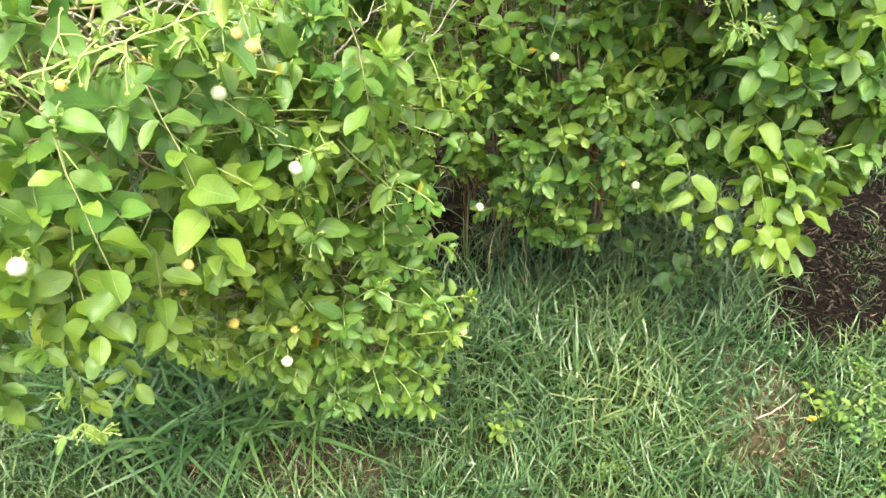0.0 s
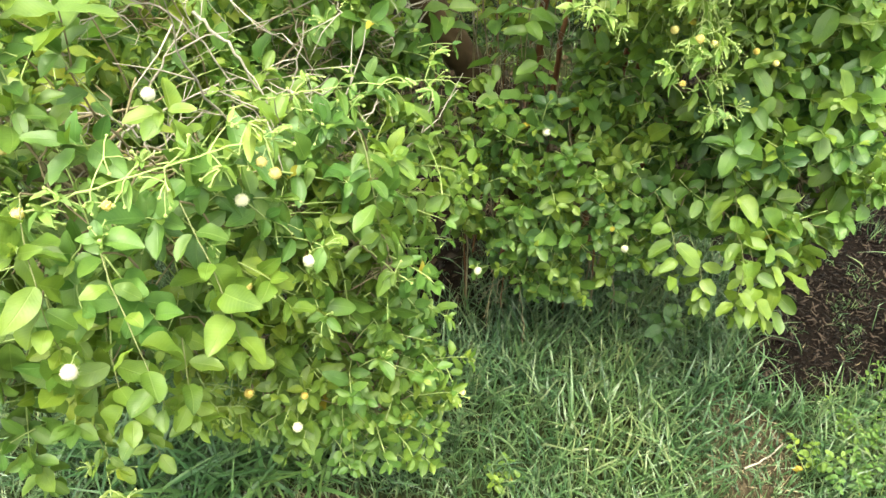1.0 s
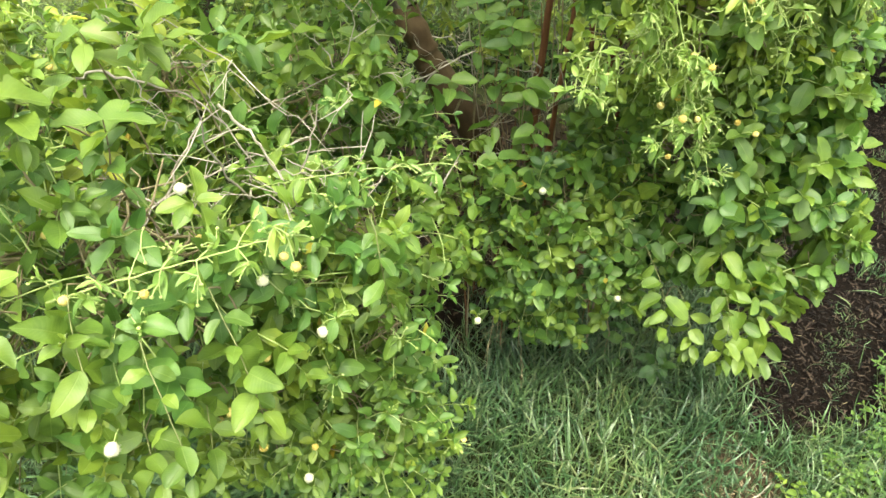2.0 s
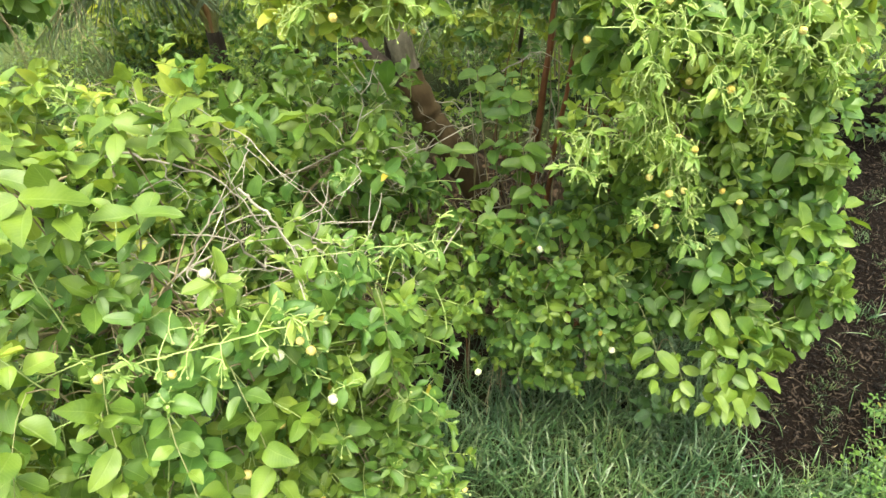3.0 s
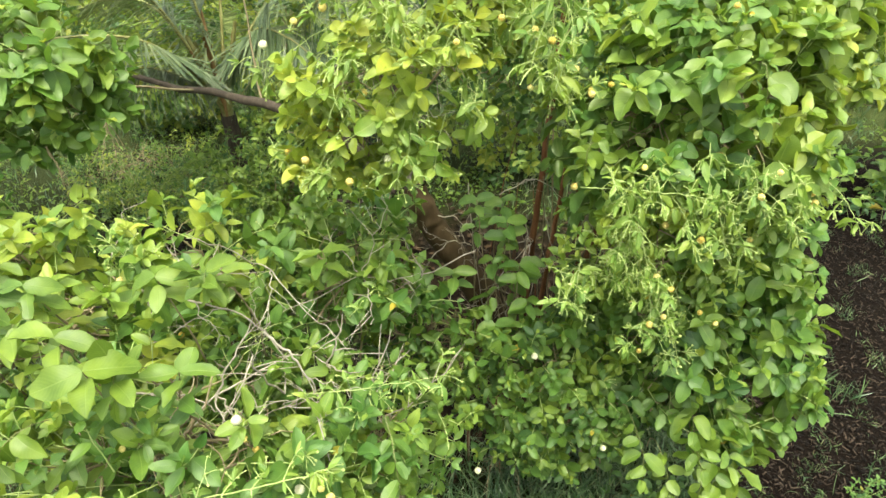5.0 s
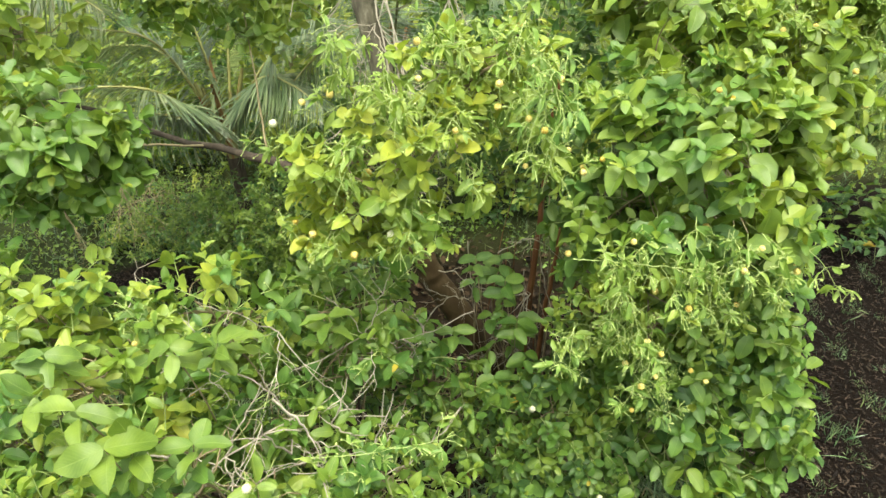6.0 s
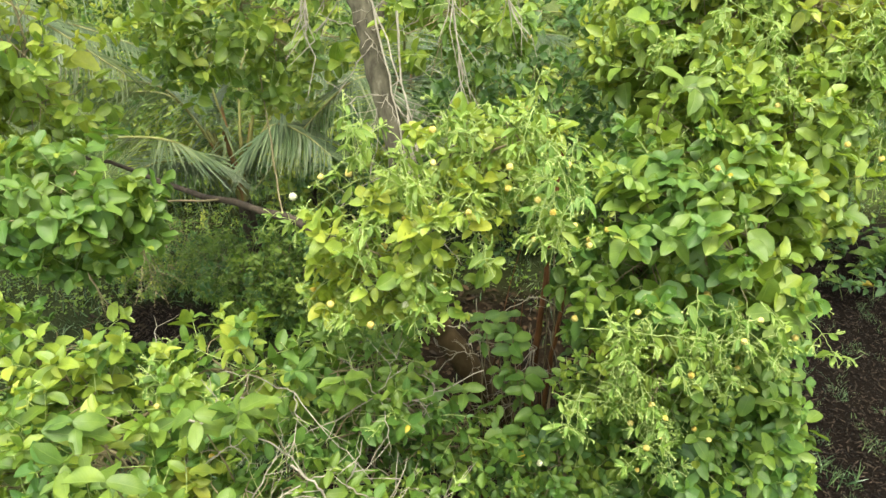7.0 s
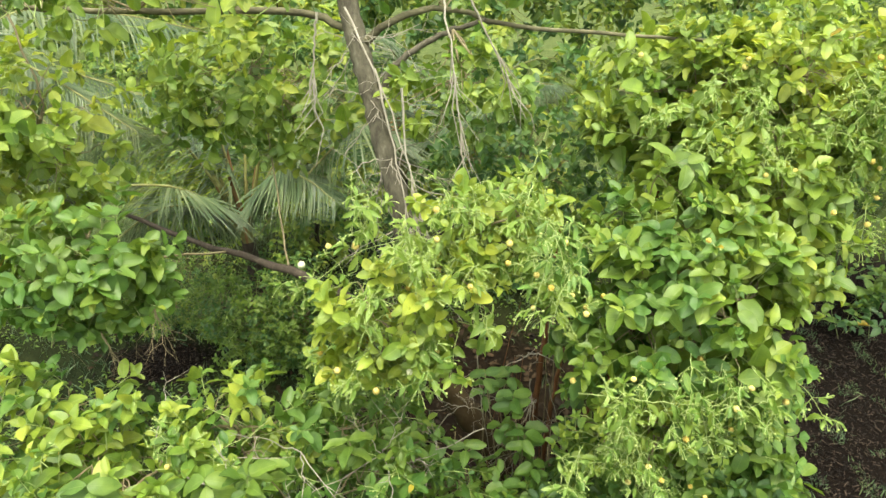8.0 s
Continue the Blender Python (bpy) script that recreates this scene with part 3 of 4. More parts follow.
def lawn_height(x, y):
    return 0.14 + 0.07 * tall_turf(x, y) - 0.07 * zones(x, y)[2]


grass("lawn_grass", "long green lawn grass growing up under the shrubs", M_GRASS, 66000, (-2.9, 3.1, 0.1, 3.1), lambda x, y: lawn_keep(x, y) * lawn_edge(x, y) * (1 - 0.3 * tall_turf(x, y)), lawn_height, lambda x, y: 0.0066 + 0.0018 * tall_turf(x, y), 0.26)
grass("mulch_grass", "small green grass tufts sprouting through dark mulch", M_GRASS, 42000, (1.5, 4.4, 1.8, 5.6), lambda x, y: zones(x, y)[0] * soft_step(0.12, 0.42, rough_noise(x, y, 6.0, 21.0)) * 0.8, lambda x, y: 0.048 + 0 * x, 0.0042, 0.6)
grass("short_grass", "short green grass spreading over the garden", M_GRASS, 34000, (-6, 7, -3, 3.3), lambda x, y: lawn_keep(x, y) * (1 - lawn_edge(x, y)), lambda x, y: 0.11 + 0 * x, 0.010, 0.3, blades=SHORT_BLADES)
grass("far_grass", "rough green grass behind the shrubs", M_GRASS, 26000, (-7, 7, 3.1, 10), lambda x, y: lawn_keep(x, y) * 0.9, lambda x, y: 0.07 + 0.01 * y, 0.009, 0.5, blades=SHORT_BLADES)
grass("broad_grass", "dark broad-bladed grass arching under the shrub", M_LUSH, 2300, (-1.75, -0.3, 1.1, 2.1), lambda x, y: disc(x, y, -1.0, 1.58, 0.62, 0.34), lambda x, y: 0.3 + 0 * x, 0.015, 0.4, blades=ARCHING)
grass("dry_grass", "dry straw-coloured grass in worn turf", M_DRY, 7000, (-1.6, 2.3, 0.9, 2.6), lambda x, y: zones(x, y)[2] * 0.8 + 0.05, lambda x, y: 0.05 + 0 * x, 0.004, 0.9)

# ---- loose bits on the ground ----
CHIP = (np.array([(-1, 0, -1), (1, 0, -1), (1, 0, 1), (-1, 0, 1), (-0.7, 1, -0.8), (0.8, 1, -1), (0.6, 1, 0.9), (-0.8, 1, 0.7)]) * (0.5, 1, 0.5),
        np.array([(0, 1, 2, 3), (4, 7, 6, 5), (0, 4, 5, 1), (1, 5, 6, 2), (2, 6, 7, 3), (3, 7, 4, 0)]), np.zeros((8, 2)))


def strewn(name, label, shapes, mat, n, box, keep, size, tilt, lift, category, vary=0.0):
    """Loose flat pieces lying over a rectangle where keep(x, y) says so."""
    x, y = RNG.uniform(box[0], box[1], n), RNG.uniform(box[2], box[3], n)
    ok = RNG.random(n) < keep(x, y)
    x, y = x[ok], y[ok]
    k = len(x)
    a = RNG.uniform(0, 2 * np.pi, k)
    way = np.stack([np.cos(a), np.sin(a), RNG.normal(0, tilt, k)], -1)
    up = np.stack([RNG.normal(0, tilt, k), RNG.normal(0, tilt, k), np.ones(k)], -1)
    at = np.stack([x, y, RNG.uniform(0, lift, k)], -1)
    me = scatter_mesh(name, shapes, RNG.integers(0, len(shapes), k), at, way, up, np.asarray(size) * RNG.uniform(0.5, 1.4, (k, 1)) * RNG.uniform(1 - vary, 1 + vary, (k, 3)))
    return tagged(part(name, me, mat), label, category, kind="stuff")


strewn("mulch_chips", "dark shredded wood mulch lying on the bed", [CHIP], M_CHIP, 105000, (-3.6, 4.4, 1.6, 6.2), lambda x, y: zones(x, y)[0] * (x > 1.2) * (1.0 - 0.1 * y) + zones(x, y)[0] * (x < 0), (0.005, 0.027, 0.0035), 0.4, 0.03, "mulch", 0.65)
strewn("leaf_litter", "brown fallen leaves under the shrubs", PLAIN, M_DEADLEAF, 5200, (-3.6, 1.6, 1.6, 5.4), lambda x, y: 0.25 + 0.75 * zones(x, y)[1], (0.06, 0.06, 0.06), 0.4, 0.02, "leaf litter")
strewn("straw", "bleached grass stalks lying in worn turf", [CHIP], M_DRY, 2200, (-1.6, 2.0, 0.9, 2.2), lambda x, y: zones(x, y)[2], (0.003, 0.07, 0.002), 0.2, 0.02, "straw")
strewn("ground_weeds", "low mixed green weeds over rough ground", COARSE, M_LEAF, 32000, (-6, 6, 3.2, 8.5), lambda x, y: np.clip(1 - zones(x, y)[0] - 0.9 * zones(x, y)[1], 0, 1) * soft_step(-0.25, 0.2, rough_noise(x, y, 1.7, 4.0)), (0.042, 0.042, 0.042), 0.5, 0.08, "weeds")
stick = thing("stick", (1.28, 1.5, 0.03), "bleached broken stick lying on worn turf", "stick")
v, f = tubes([(curve_points([(-0.09, -0.05, 0), (-0.02, -0.02, 0.012), (0.04, 0.02, 0.005), (0.09, 0.06, 0.015)], 12, 0.002), np.linspace(0.004, 0.0025, 12))], 6)
part("shaft", quads_mesh("shaft", v, f), M_TWIG_DEAD, stick)

# ---- shrubs ----
# CROWN and HIGH: pale young growth, with top light put into the mix
CROWN = (M_LEAF, M_COOL, M_LEAF_PALE, M_GOLD)
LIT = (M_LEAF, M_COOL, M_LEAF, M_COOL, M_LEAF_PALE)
# DIM puts the shade of low and inner lobes into leaf colour
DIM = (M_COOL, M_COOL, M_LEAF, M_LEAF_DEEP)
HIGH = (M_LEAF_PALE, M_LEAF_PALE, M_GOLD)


def flowering_branch(plant, anchors, nodes, reach=0.05, kinds=("bud",) * 60 + ("old",), young=0.04, r=0.002):
    """A pale flowering branch: pairs of side stalks with round heads and narrow young leaves."""
    line = curve_points(anchors, 4 * nodes + 1, 0.0016)
    plant.twig(line, r, r * 0.45, M_TWIG_GREEN)
    for i in range(nodes):
        p, d = line[4 * i + 3], unit(line[4 * i + 4] - line[4 * i + 2])
        s = unit(np.cross(d, unit(RNG.normal(0, 1, 3))))
        for sign in (1, -1):
            w = unit(sign * s + 0.6 * d + RNG.normal(0, 0.2, 3))
            q = p + w * reach * RNG.uniform(0.7, 1.4)
            plant.twig([p, (p + q) / 2 + (0, 0, 0.003), q], r * 0.55, r * 0.3, M_TWIG_GREEN)
            plant.flowers(q, w, int(RNG.integers(3, 6)), reach * 0.75, kinds)
            for _ in range(2):
                plant.leaf(p + w * RNG.uniform(0, reach), unit(w + RNG.normal(0, 0.5, 3) + (0, 0, -0.5)), (0, 0, 1) + RNG.normal(0, 0.4, 3), young * RNG.uniform(0.7, 1.5), M_SPRIG)
    plant.flowers(line[-1], unit(line[-1] - line[-3]), 4, reach, kinds)


def bare_twigs(plant, roots, n, reach, mat, out=(0, -0.6, 0.3), r=0.003):
    """Leafless forked twigs."""
    for k in range(n):
        a = np.asarray(roots[int(RNG.integers(len(roots)))], float)
        d = unit(np.asarray(out) + RNG.normal(0, 0.7, 3))
        ln = reach * RNG.uniform(0.5, 1.2)
        side = unit(np.cross(d, RNG.normal(0, 1, 3)))
        line = curve_points([a, a + d * ln * 0.5 + side * ln * 0.08, a + d * ln], 9, 0.006)
        plant.twig(line, r, r * 0.35, mat)
        for i in (3, 5, 6):
            e = unit(d + RNG.normal(0, 0.7, 3))
            plant.twig([line[i], line[i] + e * ln * 0.18, line[i] + e * ln * 0.34 + RNG.normal(0, 0.01, 3)], r * 0.6, r * 0.25, mat)


def rosette(plant, at, size, pairs, mat, root, tilt=0.25):
    """Leaf pairs spread flat at the end of an upright twig."""
    at, root = np.array(at, float), np.array(root, float)
    line = curve_points([root, (root + at) / 2 + RNG.normal(0, 0.03, 3), at], 10, 0.003)
    plant.twig(line, 0.004, 0.0018, M_TWIG)
    for k in range(pairs):
        a = RNG.uniform(0, 0.6) + k * 1.45
        for sign in (0, np.pi):
            w = np.array((np.cos(a + sign), np.sin(a + sign), -0.1 + RNG.normal(0, 0.12)))
            plant.leaf(at - (0, 0, 0.03 * k), w, (RNG.normal(0, tilt), -0.35 + RNG.normal(0, tilt), 1.0), size * RNG.uniform(0.85, 1.1), mat)


def sprays(plant, rows, mat=None, droop=0.1, twig=None, grow=0.92):
    """Single shoots that stand out: from, to, leaf length, pairs."""
    for a, b, size, nodes in rows:
        a, b = np.array(a), np.array(b)
        inner = a + (0, 0.08, -0.14)
        plant.twig(curve_points([inner, (inner + a) / 2 + (0, 0.02, 0.01), a], 5), 0.0028, 0.002, M_TWIG)
        way = unit(b - a) + (0, 0, 0.25)
        plant.shoot(a, way, float(np.linalg.norm(b - a)), size * grow, nodes + 3, droop + 0.9, mat, twig or M_SHOOT, r=0.0014)


bush = Plant(thing("buttonbush", (-0.55, 1.95, 0), "wide spreading buttonbush with glossy green leaves and round flower heads", "shrub"), M_LEAF)
R1 = stem(bush, "stem", [(-0.55, 1.95, 0), (-0.62, 1.8, 0.6), (-0.7, 1.5, 1.2), (-0.72, 1.25, 1.6)], 0.022, 0.007, M_BARK)
R2 = stem(bush, "stem", [(-0.5, 1.97, 0), (-0.4, 1.8, 0.5), (-0.3, 1.6, 1.0), (-0.25, 1.45, 1.5)], 0.018, 0.006, M_BARK)
R3 = stem(bush, "stem", [(-0.6, 2.0, 0), (-0.85, 1.9, 0.7), (-1.1, 1.75, 1.3), (-1.3, 1.6, 1.65)], 0.02, 0.006, M_BARK)
R4 = stem(bush, "stem", [(-0.5, 2.02, 0), (-0.45, 2.0, 0.7), (-0.4, 1.95, 1.3)], 0.016, 0.006, M_BARK)
bush.lobe((-0.80, 1.22, 1.58), (0.60, 0.50, 0.42), 265, 0.087, R1[12], 0.24, LIT, flower=0.2, hole=(-0.55, 1.42, 1.85, 0.27))
bush.lobe((-0.28, 1.42, 1.36), (0.36, 0.36, 0.42), 150, 0.074, R2[14], 0.19, LIT, flower=0.15, hole=(-0.5, 1.45, 1.8, 0.22))
bush.lobe((-0.30, 1.38, 0.74), (0.37, 0.32, 0.5), 225, 0.068, R2[8], 0.17, (M_LEAF, M_COOL, M_COOL), flower=0.12, nodes=4)
bush.lobe((-1.35, 1.65, 1.63), (0.58, 0.5, 0.42), 190, 0.096, R3[15], 0.24, CROWN, flower=0.25)
bush.lobe((-1.12, 1.0, 1.24), (0.42, 0.3, 0.28), 60, 0.098, R1[12], 0.22, LIT, flower=0.15)
bush.lobe((-0.5, 1.2, 0.98), (0.26, 0.2, 0.3), 80, 0.07, R2[9], 0.17, (M_LEAF, M_LEAF, M_LEAF_PALE), flower=0.15)
bush.lobe((-0.36, 1.95, 1.68), (0.38, 0.32, 0.34), 115, 0.085, R4[18], 0.2, (M_COOL, M_COOL, M_LEAF), flower=0.03)
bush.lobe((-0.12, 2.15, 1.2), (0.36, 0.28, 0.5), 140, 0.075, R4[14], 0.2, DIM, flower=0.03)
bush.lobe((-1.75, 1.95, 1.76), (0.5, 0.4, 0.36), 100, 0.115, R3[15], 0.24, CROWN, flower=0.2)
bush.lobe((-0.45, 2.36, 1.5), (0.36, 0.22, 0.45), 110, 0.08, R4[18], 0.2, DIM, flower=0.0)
bush.lobe((-0.6, 1.6, 1.5), (0.34, 0.26, 0.24), 60, 0.085, R4[18], 0.2, (M_COOL, M_LEAF), flower=0.05)
bush.lobe((-0.95, 2.0, 1.7), (0.4, 0.3, 0.32), 80, 0.10, R3[15], 0.22, CROWN, flower=0.2)
HOLLOW = ((0.13, 2.4, 1.5), (0.37, 0.62, 0.40), 0.62)
bush.clear(*HOLLOW)
sprays(bush, [
    ((-0.42, 0.92, 1.74), (-0.24, 0.66, 1.62), 0.092, 4), ((-0.52, 0.80, 1.72), (-0.36, 0.56, 1.60), 0.085, 4),
    ((-0.66, 0.86, 1.80), (-0.54, 0.60, 1.70), 0.10, 4), ((-0.80, 0.80, 1.78), (-0.72, 0.55, 1.66), 0.10, 4),
    ((-0.74, 1.15, 1.98), (-0.78, 0.98, 2.13), 0.12, 3), ((-0.15, 1.25, 1.70), (-0.06, 1.02, 1.58), 0.10, 3),
    ((-0.92, 1.0, 1.95), (-0.98, 0.82, 2.02), 0.115, 3), ((-0.70, 1.48, 1.98), (-0.66, 1.42, 2.12), 0.11, 3),
    ((-0.20, 1.45, 1.70), (-0.02, 1.40, 1.75), 0.095, 3), ((-1.15, 1.35, 1.95), (-1.15, 1.25, 2.1), 0.115, 3),
])
sprays(bush, [
    ((-0.72, 0.95, 1.30), (-0.56, 0.70, 1.18), 0.08, 4), ((-0.84, 0.95, 1.22), (-0.72, 0.72, 1.08), 0.08, 4), ((-0.62, 1.0, 1.25), (-0.50, 0.85, 1.12), 0.075, 4),
    ((-0.95, 0.9, 1.15), (-0.90, 0.72, 1.0), 0.09, 4), ((-0.50, 0.90, 1.45), (-0.40, 0.68, 1.36), 0.085, 4), ((-0.62, 0.85, 1.50), (-0.52, 0.62, 1.42), 0.09, 4),
])
flowering_branch(bush, [(-0.86, 1.0, 1.1), (-0.80, 0.85, 1.02), (-0.76, 0.75, 0.97)], 3, 0.04, ("bud",))
flowering_branch(bush, [(-0.62, 1.05, 1.08), (-0.56, 0.98, 1.0)], 2, 0.04, ("bud",))
flowering_branch(bush, [(-0.78, 0.92, 1.69), (-0.55, 0.91, 1.78), (-0.24, 0.93, 1.87)], 8, r=0.0033)
flowering_branch(bush, [(-0.45, 1.30, 1.72), (-0.22, 1.28, 1.78), (0.02, 1.36, 1.76)], 5)
flowering_branch(bush, [(-1.0, 1.65, 1.9), (-1.08, 1.66, 2.02)], 3, kinds=("bud",) * 24 + ("old",))
for at, size, pairs in (((-0.773, 0.99, 2.13), 0.12, 2), ((-0.62, 1.1, 2.02), 0.10, 2), ((-0.95, 1.15, 2.08), 0.115, 2), ((-0.80, 1.41, 2.08), 0.10, 3), ((-0.66, 1.52, 2.02), 0.10, 3), ((-0.40, 1.72, 1.95), 0.10, 3), ((-1.2, 1.4, 2.05), 0.11, 3), ((-0.2, 1.85, 1.85), 0.09, 3), ((0.02, 1.95, 1.70), 0.085, 3)):
    rosette(bush, at, size, pairs, M_LEAF, (at[0], at[1] + 0.15, 1.5))
bare_twigs(bush, [R1[18], R1[20], R2[19], R2[21], R4[20]], 10, 0.42, M_TWIG_DEAD, (0.1, -0.2, 0.5), 0.0035)
bare_twigs(bush, [(-0.9, 1.7, 1.85), (-0.6, 1.75, 1.85), (-0.3, 1.8, 1.8), (-1.2, 1.8, 1.85), (-0.1, 1.95, 1.7)], 14, 0.38, M_TWIG_DEAD, (0.2, -0.2, 0.15), 0.0024)
for line in ([(-1.0, 1.62, 1.86), (-0.845, 1.5, 1.937), (-0.724, 1.5, 1.905), (-0.605, 1.5, 1.852), (-0.506, 1.5, 1.67)],
             [(-0.5, 1.36, 1.92), (-0.423, 1.35, 1.83), (-0.375, 1.35, 1.681), (-0.271, 1.35, 1.463)],
             [(-0.65, 1.92, 1.5), (-0.562, 1.9, 1.535), (-0.395, 1.9, 1.6), (-0.213, 1.9, 1.646), (-0.067, 1.9, 1.733), (0.1, 1.95, 1.8)],
             [(-1.0, 1.35, 1.66), (-0.875, 1.3, 1.718), (-0.754, 1.3, 1.697), (-0.66, 1.3, 1.635)], [(-0.95, 1.57, 1.87), (-0.958, 1.55, 1.79), (-0.986, 1.55, 1.63), (-0.93, 1.55, 1.545)]):
    pts = curve_points(line, 22, 0.004)
    bush.twig(pts, 0.0046, 0.0022, M_TWIG_DEAD)
    bare_twigs(bush, list(pts[6:20:3]), 4, 0.2, M_TWIG_DEAD, (0.1, -0.2, 0.1), 0.002)
bare_twigs(bush, [(-0.62, 1.5, 1.6), (-0.5, 1.4, 1.62), (-0.4, 1.55, 1.6), (-0.7, 1.35, 1.66)], 9, 0.4, M_TWIG_DEAD, (0.3, -0.1, 0.25), 0.004)
for at in ((-0.351, 1.02, 1.67), (-0.245, 1.03, 1.5), (-0.524, 0.62, 1.625), (-0.358, 0.98, 0.943), (-0.05, 1.5, 0.42), (-0.5, 1.08, 1.87)):
    bush.ball(at, "white")
    bush.twig([np.array(at), np.array(at) + (-0.005, 0.03, 0.005), np.array(at) + (-0.015, 0.05, -0.01)], 0.0008, 0.001, M_TWIG_GREEN)

for at in ((-0.57, 1.0, 1.78), (-0.33, 1.28, 1.54), (-0.5, 1.0, 1.6), (-0.47, 1.0, 1.06), (-0.46, 0.9, 1.355)):
    bush.ball(at, "old", 1.1)
    bush.twig([np.array(at), np.array(at) + (0.0, 0.03, 0.01), np.array(at) + (-0.01, 0.06, 0.0)], 0.0008, 0.001, M_TWIG_GREEN)

bush2 = Plant(thing("buttonbush", (0.42, 2.5, 0), "tall buttonbush with reddish brown stems and dense hanging leaves", "shrub"), M_LEAF, rounded=True)
S1 = stem(bush2, "stem", [(0.35, 2.52, 0), (0.33, 2.5, 0.8), (0.36, 2.48, 1.6), (0.42, 2.5, 2.5)], 0.022, 0.011, M_BARK_RED)
S2 = stem(bush2, "stem", [(0.5, 2.5, 0), (0.5, 2.45, 0.8), (0.6, 2.4, 1.5), (0.85, 2.4, 2.2)], 0.024, 0.01, M_BARK_RED)
S3 = stem(bush2, "stem", [(0.55, 2.55, 0), (0.75, 2.5, 0.6), (1.0, 2.4, 1.1)], 0.02, 0.008, M_BARK_RED)
S4 = stem(bush2, "stem", [(0.3, 2.55, 0), (0.2, 2.5, 0.5), (0.28, 2.4, 1.1)], 0.016, 0.006, M_BARK_RED)
stem(bush2, "stem", [(0.46, 2.6, 0), (0.42, 2.62, 0.9), (0.5, 2.6, 1.9)], 0.018, 0.009, M_BARK_RED)
stem(bush2, "stem", [(0.6, 2.62, 0), (0.6, 2.65, 1.0), (0.55, 2.62, 1.8)], 0.02, 0.01, M_BARK_RED)
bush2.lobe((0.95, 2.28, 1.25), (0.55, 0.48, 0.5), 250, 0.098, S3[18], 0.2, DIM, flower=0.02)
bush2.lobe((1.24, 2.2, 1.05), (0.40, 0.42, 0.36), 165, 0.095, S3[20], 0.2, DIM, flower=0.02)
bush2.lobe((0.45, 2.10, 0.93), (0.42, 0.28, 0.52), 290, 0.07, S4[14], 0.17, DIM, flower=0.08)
bush2.lobe((0.85, 2.28, 2.2), (0.5, 0.55, 0.5), 330, 0.098, S2[20], 0.22, (M_COOL, M_LEAF, M_COOL, M_LEAF_PALE), flower=0.14)
bush2.lobe((1.16, 2.55, 2.44), (0.45, 0.48, 0.42), 240, 0.1, S2[20], 0.22, (M_LEAF_PALE, M_GOLD, M_LEAF), flower=0.12)
bush2.lobe((0.74, 1.9, 1.85), (0.34, 0.14, 0.25), 95, 0.058, S2[16], 0.15, (M_LEAF_PALE, M_LEAF_PALE, M_LEAF), flower=0.25, lift=-0.15, droop=0.5)
bush2.lobe((1.18, 2.35, 1.6), (0.34, 0.4, 0.4), 100, 0.10, S2[18], 0.2, LIT, flower=0.03)
S5 = stem(bush2, "stem", [(0.62, 2.6, 0), (0.75, 2.75, 1.2), (0.9, 2.9, 2.2), (1.0, 3.0, 2.85)], 0.02, 0.007, M_BARK_RED)
S6 = stem(bush2, "stem", [(0.7, 2.65, 0), (0.85, 2.85, 1.2), (1.2, 3.2, 2.2), (1.9, 3.55, 2.74)], 0.02, 0.007, M_BARK_RED)
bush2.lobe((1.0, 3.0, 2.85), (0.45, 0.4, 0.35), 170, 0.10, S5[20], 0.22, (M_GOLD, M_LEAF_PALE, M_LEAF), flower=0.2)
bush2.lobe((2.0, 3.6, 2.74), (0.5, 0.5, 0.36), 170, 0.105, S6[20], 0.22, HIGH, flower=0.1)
bush2.clear(*HOLLOW)
sprays(bush2, [
    ((0.85, 1.85, 1.12), (1.22, 1.52, 0.92), 0.085, 6), ((1.0, 1.85, 1.05), (1.28, 1.62, 0.92), 0.085, 5), ((0.72, 1.85, 1.10), (0.78, 1.55, 0.95), 0.085, 4),
    ((0.95, 1.9, 1.2), (0.98, 1.6, 1.02), 0.085, 4), ((1.2, 2.05, 1.25), (1.5, 1.95, 1.02), 0.085, 5),
    ((1.1, 1.95, 1.05), (1.32, 1.75, 0.86), 0.085, 4), ((1.05, 1.85, 0.95), (1.14, 1.62, 0.7), 0.085, 5), ((1.2, 1.85, 0.9), (1.26, 1.68, 0.58), 0.085, 5), ((1.3, 2.0, 0.95), (1.45, 1.85, 0.75), 0.09, 4), ((0.85, 1.8, 0.95), (0.95, 1.6, 0.78), 0.085, 4), ((1.4, 2.1, 1.1), (1.56, 2.0, 0.95), 0.09, 4), ((1.4, 2.2, 1.4), (1.66, 2.18, 1.3), 0.09, 3),
    ((0.5, 1.85, 2.3), (0.44, 1.7, 2.33), 0.07, 3), ((0.95, 1.95, 2.5), (0.92, 1.75, 2.48), 0.085, 3),
    ((0.72, 2.2, 2.8), (0.78, 2.1, 2.98), 0.085, 3),
], grow=1.2)
for at, size, pairs in (((0.272, 2.09, 1.63), 0.095, 3), ((0.22, 2.15, 1.80), 0.085, 3), ((0.10, 2.22, 1.86), 0.075, 3), ((0.31, 2.08, 1.46), 0.085, 3), ((0.17, 2.18, 1.60), 0.07, 2), ((0.36, 2.02, 1.30), 0.085, 3), ((0.18, 2.05, 1.35), 0.085, 3)):
    rosette(bush2, at, size, pairs, M_COOL, (at[0] + 0.08, 2.4, 0.2))
sprays(bush2, [((0.30, 2.28, 1.22), (0.27, 2.08, 1.60), 0.105, 4), ((0.36, 2.2, 1.1), (0.36, 2.05, 1.42), 0.09, 3), ((0.22, 2.35, 1.5), (0.24, 2.2, 1.8), 0.085, 3), ((0.12, 2.4, 1.6), (0.10, 2.3, 1.9), 0.08, 3)], M_COOL)
